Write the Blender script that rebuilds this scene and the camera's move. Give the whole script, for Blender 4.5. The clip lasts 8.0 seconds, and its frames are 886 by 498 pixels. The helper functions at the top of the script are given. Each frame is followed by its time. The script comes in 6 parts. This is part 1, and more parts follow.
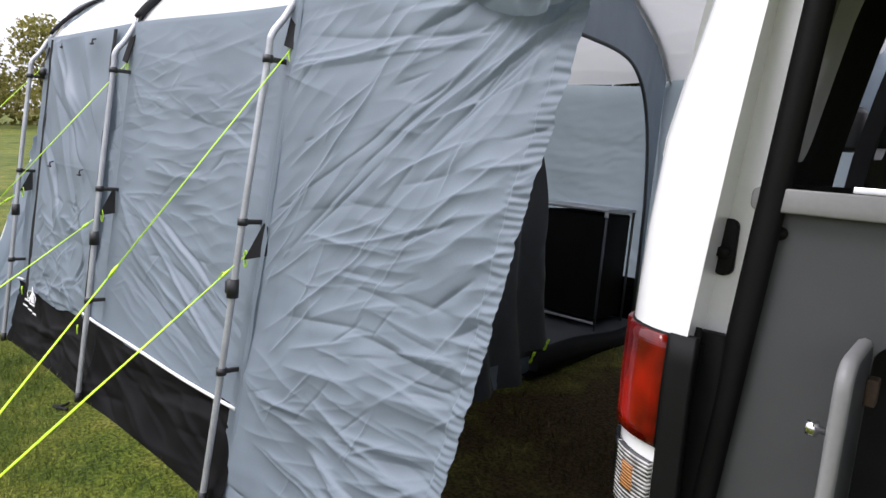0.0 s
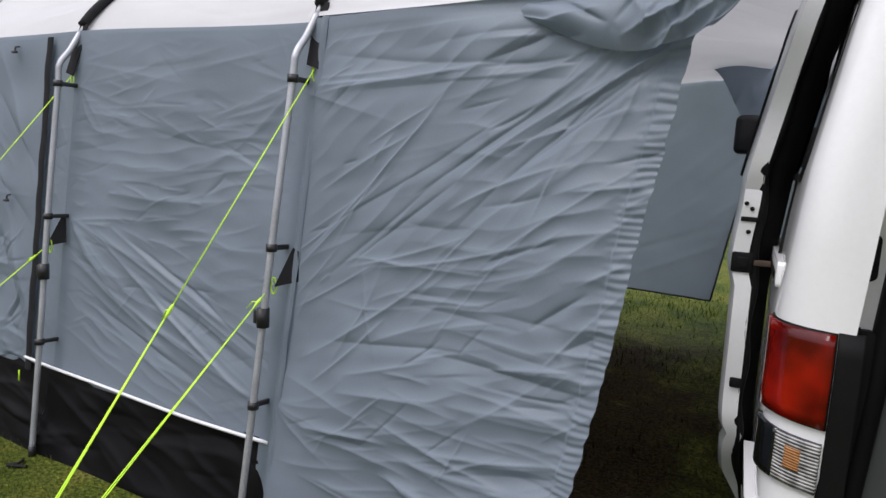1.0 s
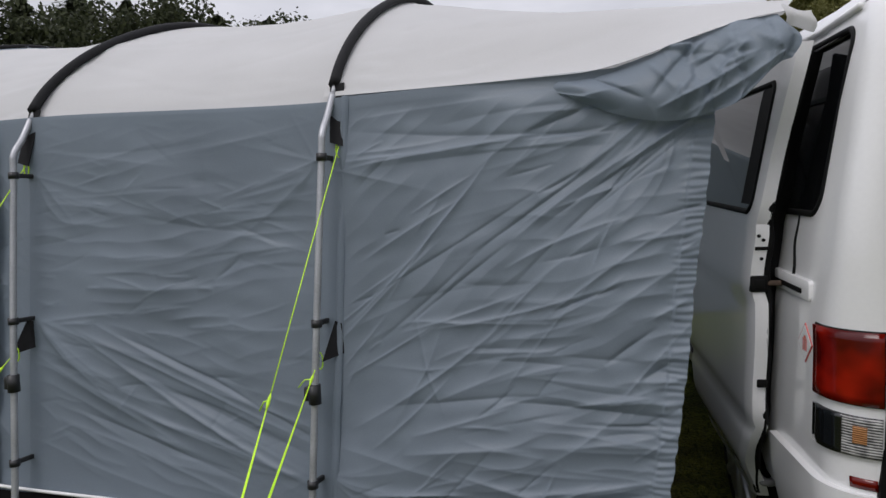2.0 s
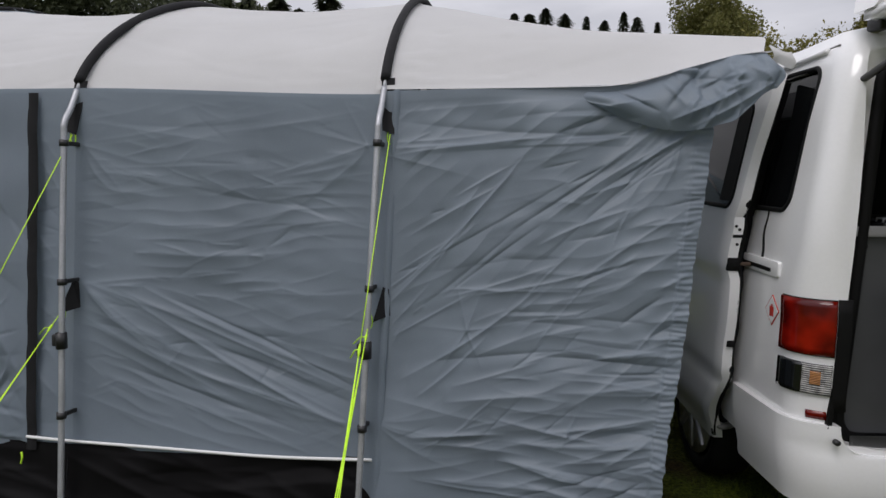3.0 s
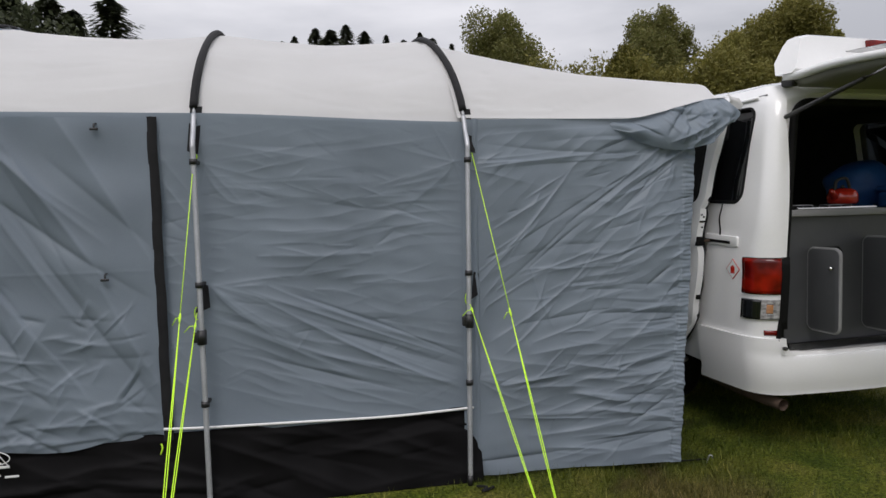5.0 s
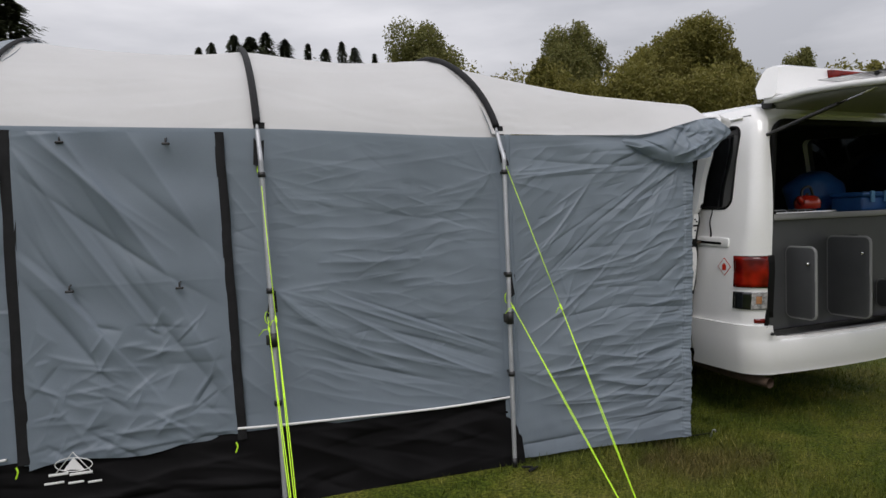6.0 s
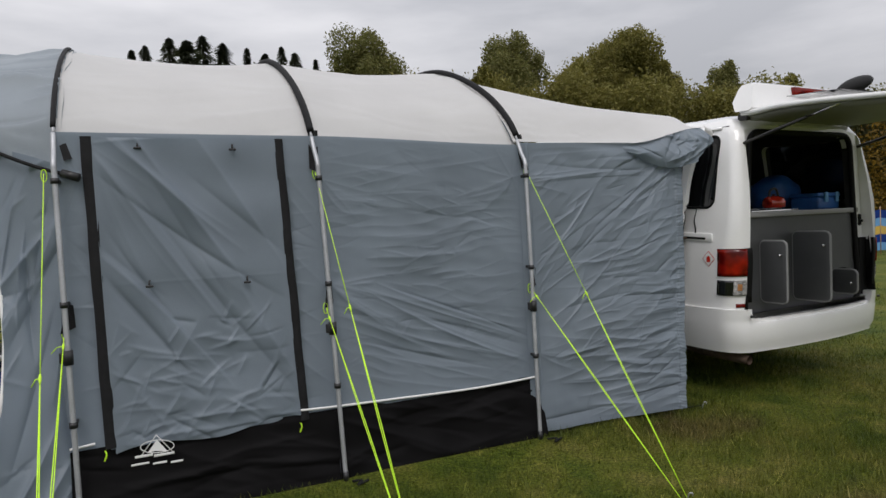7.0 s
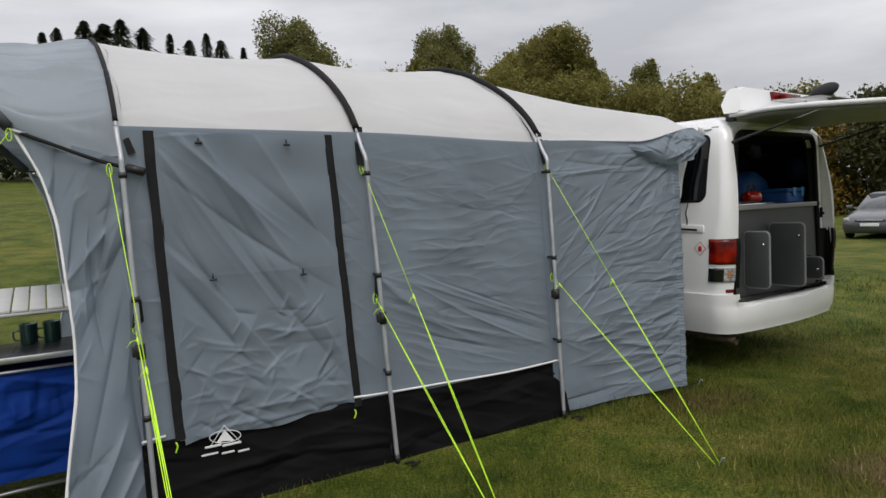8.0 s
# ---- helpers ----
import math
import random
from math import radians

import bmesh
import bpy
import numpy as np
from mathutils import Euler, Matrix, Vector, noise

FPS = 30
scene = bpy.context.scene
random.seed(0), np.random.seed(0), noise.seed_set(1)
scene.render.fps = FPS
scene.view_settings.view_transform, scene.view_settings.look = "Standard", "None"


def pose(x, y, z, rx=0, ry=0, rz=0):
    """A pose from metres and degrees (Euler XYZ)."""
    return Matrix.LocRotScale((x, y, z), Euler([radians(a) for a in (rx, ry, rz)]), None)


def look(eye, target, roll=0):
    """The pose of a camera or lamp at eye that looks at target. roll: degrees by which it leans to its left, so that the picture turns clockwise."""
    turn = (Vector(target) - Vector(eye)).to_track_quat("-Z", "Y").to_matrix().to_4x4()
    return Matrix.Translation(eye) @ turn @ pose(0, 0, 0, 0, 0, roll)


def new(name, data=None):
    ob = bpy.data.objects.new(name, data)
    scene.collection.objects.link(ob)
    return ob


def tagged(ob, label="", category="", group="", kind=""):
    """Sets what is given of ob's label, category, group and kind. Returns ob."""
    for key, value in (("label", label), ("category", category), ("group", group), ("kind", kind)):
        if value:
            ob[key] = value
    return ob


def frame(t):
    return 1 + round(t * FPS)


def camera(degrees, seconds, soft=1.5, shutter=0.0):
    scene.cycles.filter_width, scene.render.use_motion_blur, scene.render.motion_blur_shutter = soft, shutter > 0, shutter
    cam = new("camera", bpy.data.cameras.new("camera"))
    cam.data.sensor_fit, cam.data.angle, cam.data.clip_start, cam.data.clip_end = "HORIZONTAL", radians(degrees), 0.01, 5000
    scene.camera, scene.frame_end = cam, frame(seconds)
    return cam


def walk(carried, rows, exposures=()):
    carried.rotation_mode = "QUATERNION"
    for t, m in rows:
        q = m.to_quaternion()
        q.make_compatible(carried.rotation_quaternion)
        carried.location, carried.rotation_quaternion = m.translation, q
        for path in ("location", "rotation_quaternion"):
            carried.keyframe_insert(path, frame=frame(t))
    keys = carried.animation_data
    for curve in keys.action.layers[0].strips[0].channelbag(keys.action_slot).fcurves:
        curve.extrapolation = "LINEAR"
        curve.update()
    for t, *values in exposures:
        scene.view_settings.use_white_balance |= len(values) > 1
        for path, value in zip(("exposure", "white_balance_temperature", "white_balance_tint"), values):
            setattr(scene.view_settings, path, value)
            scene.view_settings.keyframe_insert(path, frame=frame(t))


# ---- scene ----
cam = camera(69.0, 8.0)
PATH = [
    (0, (2.063, -1.134, 1.327), (0.757, 0.358, 1.066), 5.1),
    (0.5, (1.828, -1.348, 1.334), (0.646, 0.242, 1.065), 5.5),
    (1, (1.565, -1.546, 1.345), (0.631, 0.207, 1.115), 3.5),
    (1.5, (1.248, -1.672, 1.369), (0.599, 0.205, 1.133), 2.5),
    (2, (0.986, -1.93, 1.42), (0.504, 0.008, 1.314), -2.0),
    (2.2, (0.827, -2.081, 1.431), (0.446, -0.123, 1.277), -1.1),
    (3.3, (0.451, -2.5, 1.389), (0.381, -0.506, 1.247), -1.1),
    (3.5, (0.328, -2.619, 1.36), (0.391, -0.624, 1.232), -2.5),
    (4, (-0.107, -2.8, 1.357), (-0.07, -0.806, 1.202), -0.1),
    (4.5, (-0.458, -2.858, 1.354), (-0.262, -0.88, 1.127), -1.7),
    (5, (-0.79, -3.05, 1.377), (-0.37, -1.098, 1.259), -1.4),
    (5.2, (-0.95, -3.128, 1.381), (-0.514, -1.182, 1.233), -2.2),
    (6.3, (-1.692, -3.203, 1.393), (-0.952, -1.347, 1.305), -2.1),
    (6.5, (-1.811, -3.291, 1.363), (-1.039, -1.449, 1.252), -2.4),
    (7, (-2.167, -3.316, 1.37), (-1.328, -1.503, 1.284), -2.5),
    (7.5, (-2.487, -3.236, 1.392), (-1.6, -1.447, 1.275), -3.5),
    (8, (-2.834, -3.171, 1.405), (-1.797, -1.465, 1.286), -2.6),
]
walk(cam, [(t, look(eye, target, roll)) for t, eye, target, roll in PATH], [(0, 1.35, 6200, 17), (0.5, 0.97, 6200, 17), (1, 0.70, 6200, 17), (1.5, 0.42, 6200, 17), (2, 0.09, 6230, 15), (3.5, 0.03, 6300, 15), (4, 0.14, 6320, 15), (4.5, 0.22, 6350, 14), (5, 0.2, 6370, 14), (6.5, 0.12, 6420, 13), (8, 0.22, 6450, 12)])

# ---- world and light ----
world = bpy.data.worlds.new("overcast_sky")
scene.world = world
world.use_nodes = True
wn, wl = world.node_tree.nodes, world.node_tree.links
wn.clear()
w_out = wn.new("ShaderNodeOutputWorld")
w_bg = wn.new("ShaderNodeBackground")
w_sky = wn.new("ShaderNodeTexSky")
w_sky.sky_type = "NISHITA"
w_sky.sun_disc = False
w_sky.sun_elevation, w_sky.sun_rotation = radians(52), radians(200)
w_sky.dust_density = 3.0
w_mix = wn.new("ShaderNodeMixRGB")
w_mix.inputs["Fac"].default_value = 0.93
w_co = wn.new("ShaderNodeTexCoord")
w_map = wn.new("ShaderNodeMapping")
w_map.inputs["Scale"].default_value = (1.6, 1.6, 7.0)
w_noise = wn.new("ShaderNodeTexNoise")
w_noise.inputs["Scale"].default_value = 1.3
w_noise.inputs["Detail"].default_value = 6.0
w_noise.inputs["Roughness"].default_value = 0.52
w_ramp = wn.new("ShaderNodeValToRGB")
w_ramp.color_ramp.elements[0].position, w_ramp.color_ramp.elements[0].color = 0.34, (4.9, 5.0, 5.2, 1)
w_ramp.color_ramp.elements[1].position, w_ramp.color_ramp.elements[1].color = 0.66, (7.7, 7.7, 7.8, 1)
wl.new(w_co.outputs["Generated"], w_map.inputs["Vector"])
wl.new(w_map.outputs["Vector"], w_noise.inputs["Vector"])
wl.new(w_noise.outputs["Fac"], w_ramp.inputs["Fac"])
wl.new(w_sky.outputs["Color"], w_mix.inputs["Color1"])
wl.new(w_ramp.outputs["Color"], w_mix.inputs["Color2"])
w_sep = wn.new("ShaderNodeSeparateXYZ")
w_grad = wn.new("ShaderNodeMapRange")  # an overcast sky is brightest overhead
w_grad.inputs["From Min"].default_value, w_grad.inputs["From Max"].default_value = 0.0, 1.0
w_grad.inputs["To Min"].default_value, w_grad.inputs["To Max"].default_value = 0.63, 1.95
w_mul = wn.new("ShaderNodeMixRGB")
w_mul.blend_type = "MULTIPLY"
w_mul.inputs["Fac"].default_value = 1.0
wl.new(w_co.outputs["Generated"], w_sep.inputs["Vector"])
wl.new(w_sep.outputs["Z"], w_grad.inputs["Value"])
wl.new(w_mix.outputs["Color"], w_mul.inputs["Color1"])
wl.new(w_grad.outputs["Result"], w_mul.inputs["Color2"])
wl.new(w_mul.outputs["Color"], w_bg.inputs["Color"])
w_bg.inputs["Strength"].default_value = 0.1
wl.new(w_bg.outputs["Background"], w_out.inputs["Surface"])

sun = new("sun", bpy.data.lights.new("sun", "SUN"))
sun.data.energy, sun.data.angle, sun.data.color = 0.9, radians(25), (1.0, 0.96, 0.9)
sun.matrix_world = look((-6, -12, 18), (0, 0, 0))


# ---- materials ----
def mat_base(name, rough=0.6, metal=0.0, spec=0.5):
    m = bpy.data.materials.new(name)
    m.use_nodes = True
    b = m.node_tree.nodes["Principled BSDF"]
    b.inputs["Roughness"].default_value = rough
    b.inputs["Metallic"].default_value = metal
    b.inputs["Specular IOR Level"].default_value = spec
    return m, m.node_tree.nodes, m.node_tree.links, b


def surface(name, colour, rough=0.6, metal=0.0, spec=0.5, vary=0.15, scale=6.0, fine=60.0, bump=0.1, depth=0.002, through_light=0.0, tint=None, coat=0.0, crinkle=0.0, space="Object"):
    """Colour that varies at two scales, with fine relief; through_light lets part of the light pass, as thin cloth does."""
    m, n, l, b = mat_base(name, rough, metal, spec)
    co = n.new("ShaderNodeTexCoord")
    big, small = n.new("ShaderNodeTexNoise"), n.new("ShaderNodeTexNoise")
    big.inputs["Scale"].default_value, small.inputs["Scale"].default_value = scale, fine
    big.inputs["Detail"].default_value, small.inputs["Detail"].default_value = 4, 3
    add = n.new("ShaderNodeMath")
    add.operation = "MULTIPLY_ADD"
    add.inputs[1].default_value = 0.65
    mul = n.new("ShaderNodeMath")
    mul.operation = "MULTIPLY"
    mul.inputs[1].default_value = 0.35
    ramp = n.new("ShaderNodeValToRGB")
    lo = [max(0, c * (1 - vary)) for c in colour]
    hi = [min(1, c * (1 + vary)) for c in (tint or colour)]
    ramp.color_ramp.elements[0].position, ramp.color_ramp.elements[0].color = 0.32, (*lo, 1)
    ramp.color_ramp.elements[1].position, ramp.color_ramp.elements[1].color = 0.68, (*hi, 1)
    bm_ = n.new("ShaderNodeBump")
    bm_.inputs["Strength"].default_value, bm_.inputs["Distance"].default_value = bump, depth
    for x in (big, small):
        l.new(co.outputs[space], x.inputs["Vector"])
    l.new(small.outputs["Fac"], mul.inputs[0])
    l.new(big.outputs["Fac"], add.inputs[0])
    l.new(mul.outputs[0], add.inputs[2])
    l.new(add.outputs[0], ramp.inputs["Fac"])
    l.new(ramp.outputs["Color"], b.inputs["Base Color"])
    l.new(small.outputs["Fac"], bm_.inputs["Height"])
    l.new(bm_.outputs["Normal"], b.inputs["Normal"])
    if crinkle:
        ridge, second = n.new("ShaderNodeTexNoise"), n.new("ShaderNodeBump")
        ridge.noise_type = "RIDGED_MULTIFRACTAL"
        ridge.inputs["Scale"].default_value, ridge.inputs["Detail"].default_value, ridge.inputs["Roughness"].default_value = 5.5, 2.5, 0.45
        ridge.inputs["Distortion"].default_value = 0.6
        second.inputs["Strength"].default_value, second.inputs["Distance"].default_value = crinkle, 0.012
        l.new(co.outputs[space], ridge.inputs["Vector"])
        l.new(ridge.outputs["Fac"], second.inputs["Height"])
        l.new(bm_.outputs["Normal"], second.inputs["Normal"])
        l.new(second.outputs["Normal"], b.inputs["Normal"])
    b.inputs["Coat Weight"].default_value = coat
    b.inputs["Coat Roughness"].default_value = 0.08
    if through_light:
        tr, mix = n.new("ShaderNodeBsdfTranslucent"), n.new("ShaderNodeMixShader")
        mix.inputs["Fac"].default_value = through_light
        l.new(ramp.outputs["Color"], tr.inputs["Color"])
        l.new(bm_.outputs["Normal"], tr.inputs["Normal"])
        l.new(b.outputs["BSDF"], mix.inputs[1])
        l.new(tr.outputs["BSDF"], mix.inputs[2])
        l.new(mix.outputs["Shader"], n["Material Output"].inputs["Surface"])
    return m


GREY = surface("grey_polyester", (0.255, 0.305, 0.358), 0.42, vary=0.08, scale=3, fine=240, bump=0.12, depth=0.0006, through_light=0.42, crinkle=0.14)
# same cloth as GREY, lightened so the far walls look lit from behind
GREY_BACKLIT = surface("backlit_grey_polyester", (0.30, 0.35, 0.395), 0.55, vary=0.08, scale=3, fine=240, bump=0.12, depth=0.0006, through_light=0.6, crinkle=0.16)
# the grey cloth again, its colour raised for sky light on the canopy
GREY_SKYLIT = surface("skylit_grey_polyester", (0.315, 0.358, 0.40), 0.5, vary=0.08, scale=3, fine=240, bump=0.12, depth=0.0006, through_light=0.3, crinkle=0.16)
WHITE_CLOTH = surface("off_white_polyester", (0.66, 0.655, 0.645), 0.6, vary=0.05, scale=2.5, fine=200, bump=0.12, depth=0.0008, through_light=0.3, crinkle=0.2)
BLACK_CLOTH = surface("black_polyester", (0.0065, 0.0062, 0.0066), 0.6, spec=0.06, vary=0.25, scale=5, fine=200, bump=0.15, depth=0.001)
DARK_CLOTH = surface("charcoal_polyester", (0.05, 0.055, 0.062), 0.55, vary=0.2, scale=5, fine=200, bump=0.15, depth=0.001)
WEB = surface("black_webbing", (0.012, 0.012, 0.013), 0.75, spec=0.2, vary=0.25, scale=20, fine=500, bump=0.3, depth=0.001)
PIPING = surface("white_piping", (0.75, 0.75, 0.74), 0.5, vary=0.06, scale=20, fine=300)
STEEL = surface("galvanised_steel", (0.42, 0.43, 0.45), 0.4, metal=0.45, vary=0.18, scale=9, fine=120, bump=0.08)
PLASTIC = surface("black_plastic", (0.017, 0.017, 0.018), 0.42, vary=0.2, scale=12, fine=200)
LIME = surface("fluorescent_rope", (0.56, 0.92, 0.03), 0.6, vary=0.12, scale=60, fine=700, bump=0.6, depth=0.001)
PAINT = surface("white_car_paint", (0.83, 0.83, 0.825), 0.3, vary=0.03, scale=2.5, fine=90, bump=0.0, coat=0.6)
PAINT.node_tree.nodes["Principled BSDF"].inputs["Coat Weight"].default_value = 1.0
PAINT.node_tree.nodes["Principled BSDF"].inputs["Coat Roughness"].default_value = 0.03
RUBBER = surface("black_rubber", (0.006, 0.006, 0.006), 0.6, spec=0.15, vary=0.25, scale=14, fine=150)
LINING = surface("charcoal_lining", (0.02, 0.02, 0.021), 0.85, vary=0.3, scale=9, fine=150)
UNIT = surface("grey_laminate", (0.062, 0.064, 0.067), 0.5, vary=0.1, scale=8, fine=420, bump=0.25, depth=0.0008)
UNIT_EDGE = surface("light_grey_edging", (0.23, 0.23, 0.23), 0.4, vary=0.08, scale=10, fine=120)
CHROME = surface("bright_chrome", (0.7, 0.7, 0.7), 0.15, metal=1.0, vary=0.05)
INNER_TRIM = surface("pale_tailgate_liner", (0.27, 0.27, 0.24), 0.5, vary=0.1, scale=4, fine=80)
RED_ENAMEL = surface("red_enamel", (0.5, 0.025, 0.012), 0.2, vary=0.1, coat=0.8)
GREEN_ENAMEL = surface("dark_green_enamel", (0.008, 0.035, 0.028), 0.25, vary=0.15, coat=0.6)
BLUE_CLOTH = surface("royal_blue_cloth", (0.003, 0.030, 0.19), 0.75, spec=0.15, vary=0.2, scale=6, fine=160, bump=0.2)
BLUE_NYLON = surface("blue_nylon", (0.02, 0.10, 0.32), 0.5, vary=0.25, scale=7, fine=150, bump=0.2)
YELLOW_CLOTH = surface("yellow_cloth", (0.55, 0.36, 0.06), 0.7, vary=0.15)
PALE_BLUE = surface("pale_blue_cloth", (0.12, 0.3, 0.55), 0.7, vary=0.15)
WOOD = surface("pale_wood", (0.33, 0.22, 0.12), 0.65, vary=0.2)
WHITE_SLAT = surface("white_plastic_slat", (0.62, 0.62, 0.6), 0.45, vary=0.06, scale=8)
ALLOY = surface("brushed_aluminium", (0.55, 0.55, 0.56), 0.35, metal=0.9, vary=0.12, scale=14)
TABLE_TOP = surface("black_table_laminate", (0.02, 0.02, 0.022), 0.25, vary=0.2, scale=6)
RUST = surface("rusty_exhaust", (0.07, 0.045, 0.03), 0.8, vary=0.4, scale=18, fine=140, bump=0.4)
SILVER_PAINT = surface("grey_metallic_paint", (0.085, 0.088, 0.095), 0.3, metal=0.3, vary=0.06, coat=0.6)
BARK = surface("tree_bark", (0.06, 0.048, 0.036), 0.9, vary=0.35, scale=3, fine=30, bump=0.6, depth=0.03)


def glass(name, colour, rough=0.03, alpha=0.0):
    """Tinted glass: part clear, part mirror-smooth dark surface."""
    m, n, l, b = mat_base(name, rough, spec=0.6)
    b.inputs["Base Color"].default_value = (*colour, 1)
    b.inputs["Coat Weight"].default_value = 1.0
    b.inputs["Coat Roughness"].default_value = 0.02
    tr, mix = n.new("ShaderNodeBsdfTransparent"), n.new("ShaderNodeMixShader")
    tr.inputs["Color"].default_value = (*[min(1, c * 4 + 0.1) for c in colour], 1)
    mix.inputs["Fac"].default_value = alpha
    l.new(b.outputs["BSDF"], mix.inputs[1])
    l.new(tr.outputs["BSDF"], mix.inputs[2])
    l.new(mix.outputs["Shader"], n["Material Output"].inputs["Surface"])
    return m


DARK_GLASS = glass("privacy_glass", (0.008, 0.009, 0.01), alpha=0.16)
CAR_GLASS = glass("windscreen_glass", (0.03, 0.035, 0.04), alpha=0.2)


def lens(name, colour, deep, ribs, rough=0.12, blotch=14.0, relief=0.2, streak=0.0):
    """Moulded lamp plastic with fine ribs; bulb glow and sparkle are blotches in its colour."""
    m, n, l, b = mat_base(name, rough, spec=0.3)
    co, wave, noise_t = n.new("ShaderNodeTexCoord"), n.new("ShaderNodeTexWave"), n.new("ShaderNodeTexNoise")
    wave.bands_direction = "Z"
    wave.inputs["Scale"].default_value, wave.inputs["Distortion"].default_value = ribs, 0.4
    noise_t.inputs["Scale"].default_value = blotch
    ramp, bump = n.new("ShaderNodeValToRGB"), n.new("ShaderNodeBump")
    ramp.color_ramp.elements[0].position, ramp.color_ramp.elements[0].color = 0.35, (*deep, 1)
    ramp.color_ramp.elements[1].position, ramp.color_ramp.elements[1].color = 0.7, (*colour, 1)
    bump.inputs["Strength"].default_value, bump.inputs["Distance"].default_value = relief, 0.003
    l.new(co.outputs["Object"], wave.inputs["Vector"])
    l.new(co.outputs["Object"], noise_t.inputs["Vector"])
    blend = n.new("ShaderNodeMixRGB")
    blend.inputs["Fac"].default_value = streak
    l.new(noise_t.outputs["Fac"], blend.inputs["Color1"])
    l.new(wave.outputs["Fac"], blend.inputs["Color2"])
    l.new(blend.outputs["Color"], ramp.inputs["Fac"])
    l.new(wave.outputs["Fac"], bump.inputs["Height"])
    l.new(ramp.outputs["Color"], b.inputs["Base Color"])
    l.new(bump.outputs["Normal"], b.inputs["Normal"])
    b.inputs["Coat Weight"].default_value = 0.25
    b.inputs["Coat Roughness"].default_value = 0.04
    return m


RED_LENS = lens("red_lamp_lens", (0.30, 0.010, 0.003), (0.075, 0.0015, 0.001), 70, rough=0.06, blotch=9, relief=0.07)
CLEAR_LENS = lens("clear_lamp_lens", (0.58, 0.57, 0.55), (0.05, 0.05, 0.05), 42, rough=0.1, blotch=34, relief=0.6, streak=0.35)
AMBER_LENS = lens("amber_bulb", (0.55, 0.26, 0.10), (0.18, 0.07, 0.02), 55, blotch=40, relief=0.5, streak=0.4)


def foliage(name, dark, light):
    m, n, l, b = mat_base(name, 0.6, spec=0.3)
    geo, ramp = n.new("ShaderNodeNewGeometry"), n.new("ShaderNodeValToRGB")
    ramp.color_ramp.elements[0].position, ramp.color_ramp.elements[0].color = 0.0, (*dark, 1)
    ramp.color_ramp.elements[1].position, ramp.color_ramp.elements[1].color = 1.0, (*light, 1)
    tr, mix = n.new("ShaderNodeBsdfTranslucent"), n.new("ShaderNodeMixShader")
    mix.inputs["Fac"].default_value = 0.4
    l.new(geo.outputs["Random Per Island"], ramp.inputs["Fac"])
    l.new(ramp.outputs["Color"], b.inputs["Base Color"])
    l.new(ramp.outputs["Color"], tr.inputs["Color"])
    l.new(b.outputs["BSDF"], mix.inputs[1])
    l.new(tr.outputs["BSDF"], mix.inputs[2])
    l.new(mix.outputs["Shader"], n["Material Output"].inputs["Surface"])
    return m


OAK = foliage("oak_leaves", (0.125, 0.132, 0.038), (0.21, 0.2, 0.066))
OLIVE = foliage("olive_leaves", (0.155, 0.152, 0.036), (0.26, 0.23, 0.064))
YELLOWING = foliage("yellowing_leaves", (0.10, 0.10, 0.02), (0.18, 0.16, 0.035))
AUTUMN = foliage("autumn_leaves", (0.10, 0.065, 0.01), (0.28, 0.17, 0.02))
# leaf colours lowered to put the hedge in shade
SHADED_HEDGE = foliage("shaded_hedge_leaves", (0.045, 0.05, 0.018), (0.10, 0.10, 0.036))
FIR = foliage("fir_needles", (0.034, 0.043, 0.023), (0.085, 0.097, 0.048))


def worn_or_shaded(n, l, co, rough_edge, centre, reach, most, base, colour):
    """Mixes colour into base over a ragged patch, for wear or for painted shade."""
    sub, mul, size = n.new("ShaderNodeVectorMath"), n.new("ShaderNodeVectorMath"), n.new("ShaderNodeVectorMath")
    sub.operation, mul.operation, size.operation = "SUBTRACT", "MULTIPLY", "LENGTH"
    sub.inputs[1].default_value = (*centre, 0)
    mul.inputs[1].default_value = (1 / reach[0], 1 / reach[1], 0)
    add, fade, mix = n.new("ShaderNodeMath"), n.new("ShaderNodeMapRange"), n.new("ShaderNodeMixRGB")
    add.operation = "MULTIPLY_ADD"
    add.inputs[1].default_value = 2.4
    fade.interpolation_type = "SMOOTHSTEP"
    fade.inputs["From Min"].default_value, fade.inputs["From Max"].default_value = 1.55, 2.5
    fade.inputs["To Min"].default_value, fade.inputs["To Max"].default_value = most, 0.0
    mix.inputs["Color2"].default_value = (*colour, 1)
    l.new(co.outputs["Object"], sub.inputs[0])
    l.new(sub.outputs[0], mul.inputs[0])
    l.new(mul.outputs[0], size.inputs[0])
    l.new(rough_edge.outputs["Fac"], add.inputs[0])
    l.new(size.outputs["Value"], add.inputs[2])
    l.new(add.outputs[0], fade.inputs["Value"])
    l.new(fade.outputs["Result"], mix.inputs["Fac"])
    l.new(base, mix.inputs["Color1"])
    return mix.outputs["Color"]


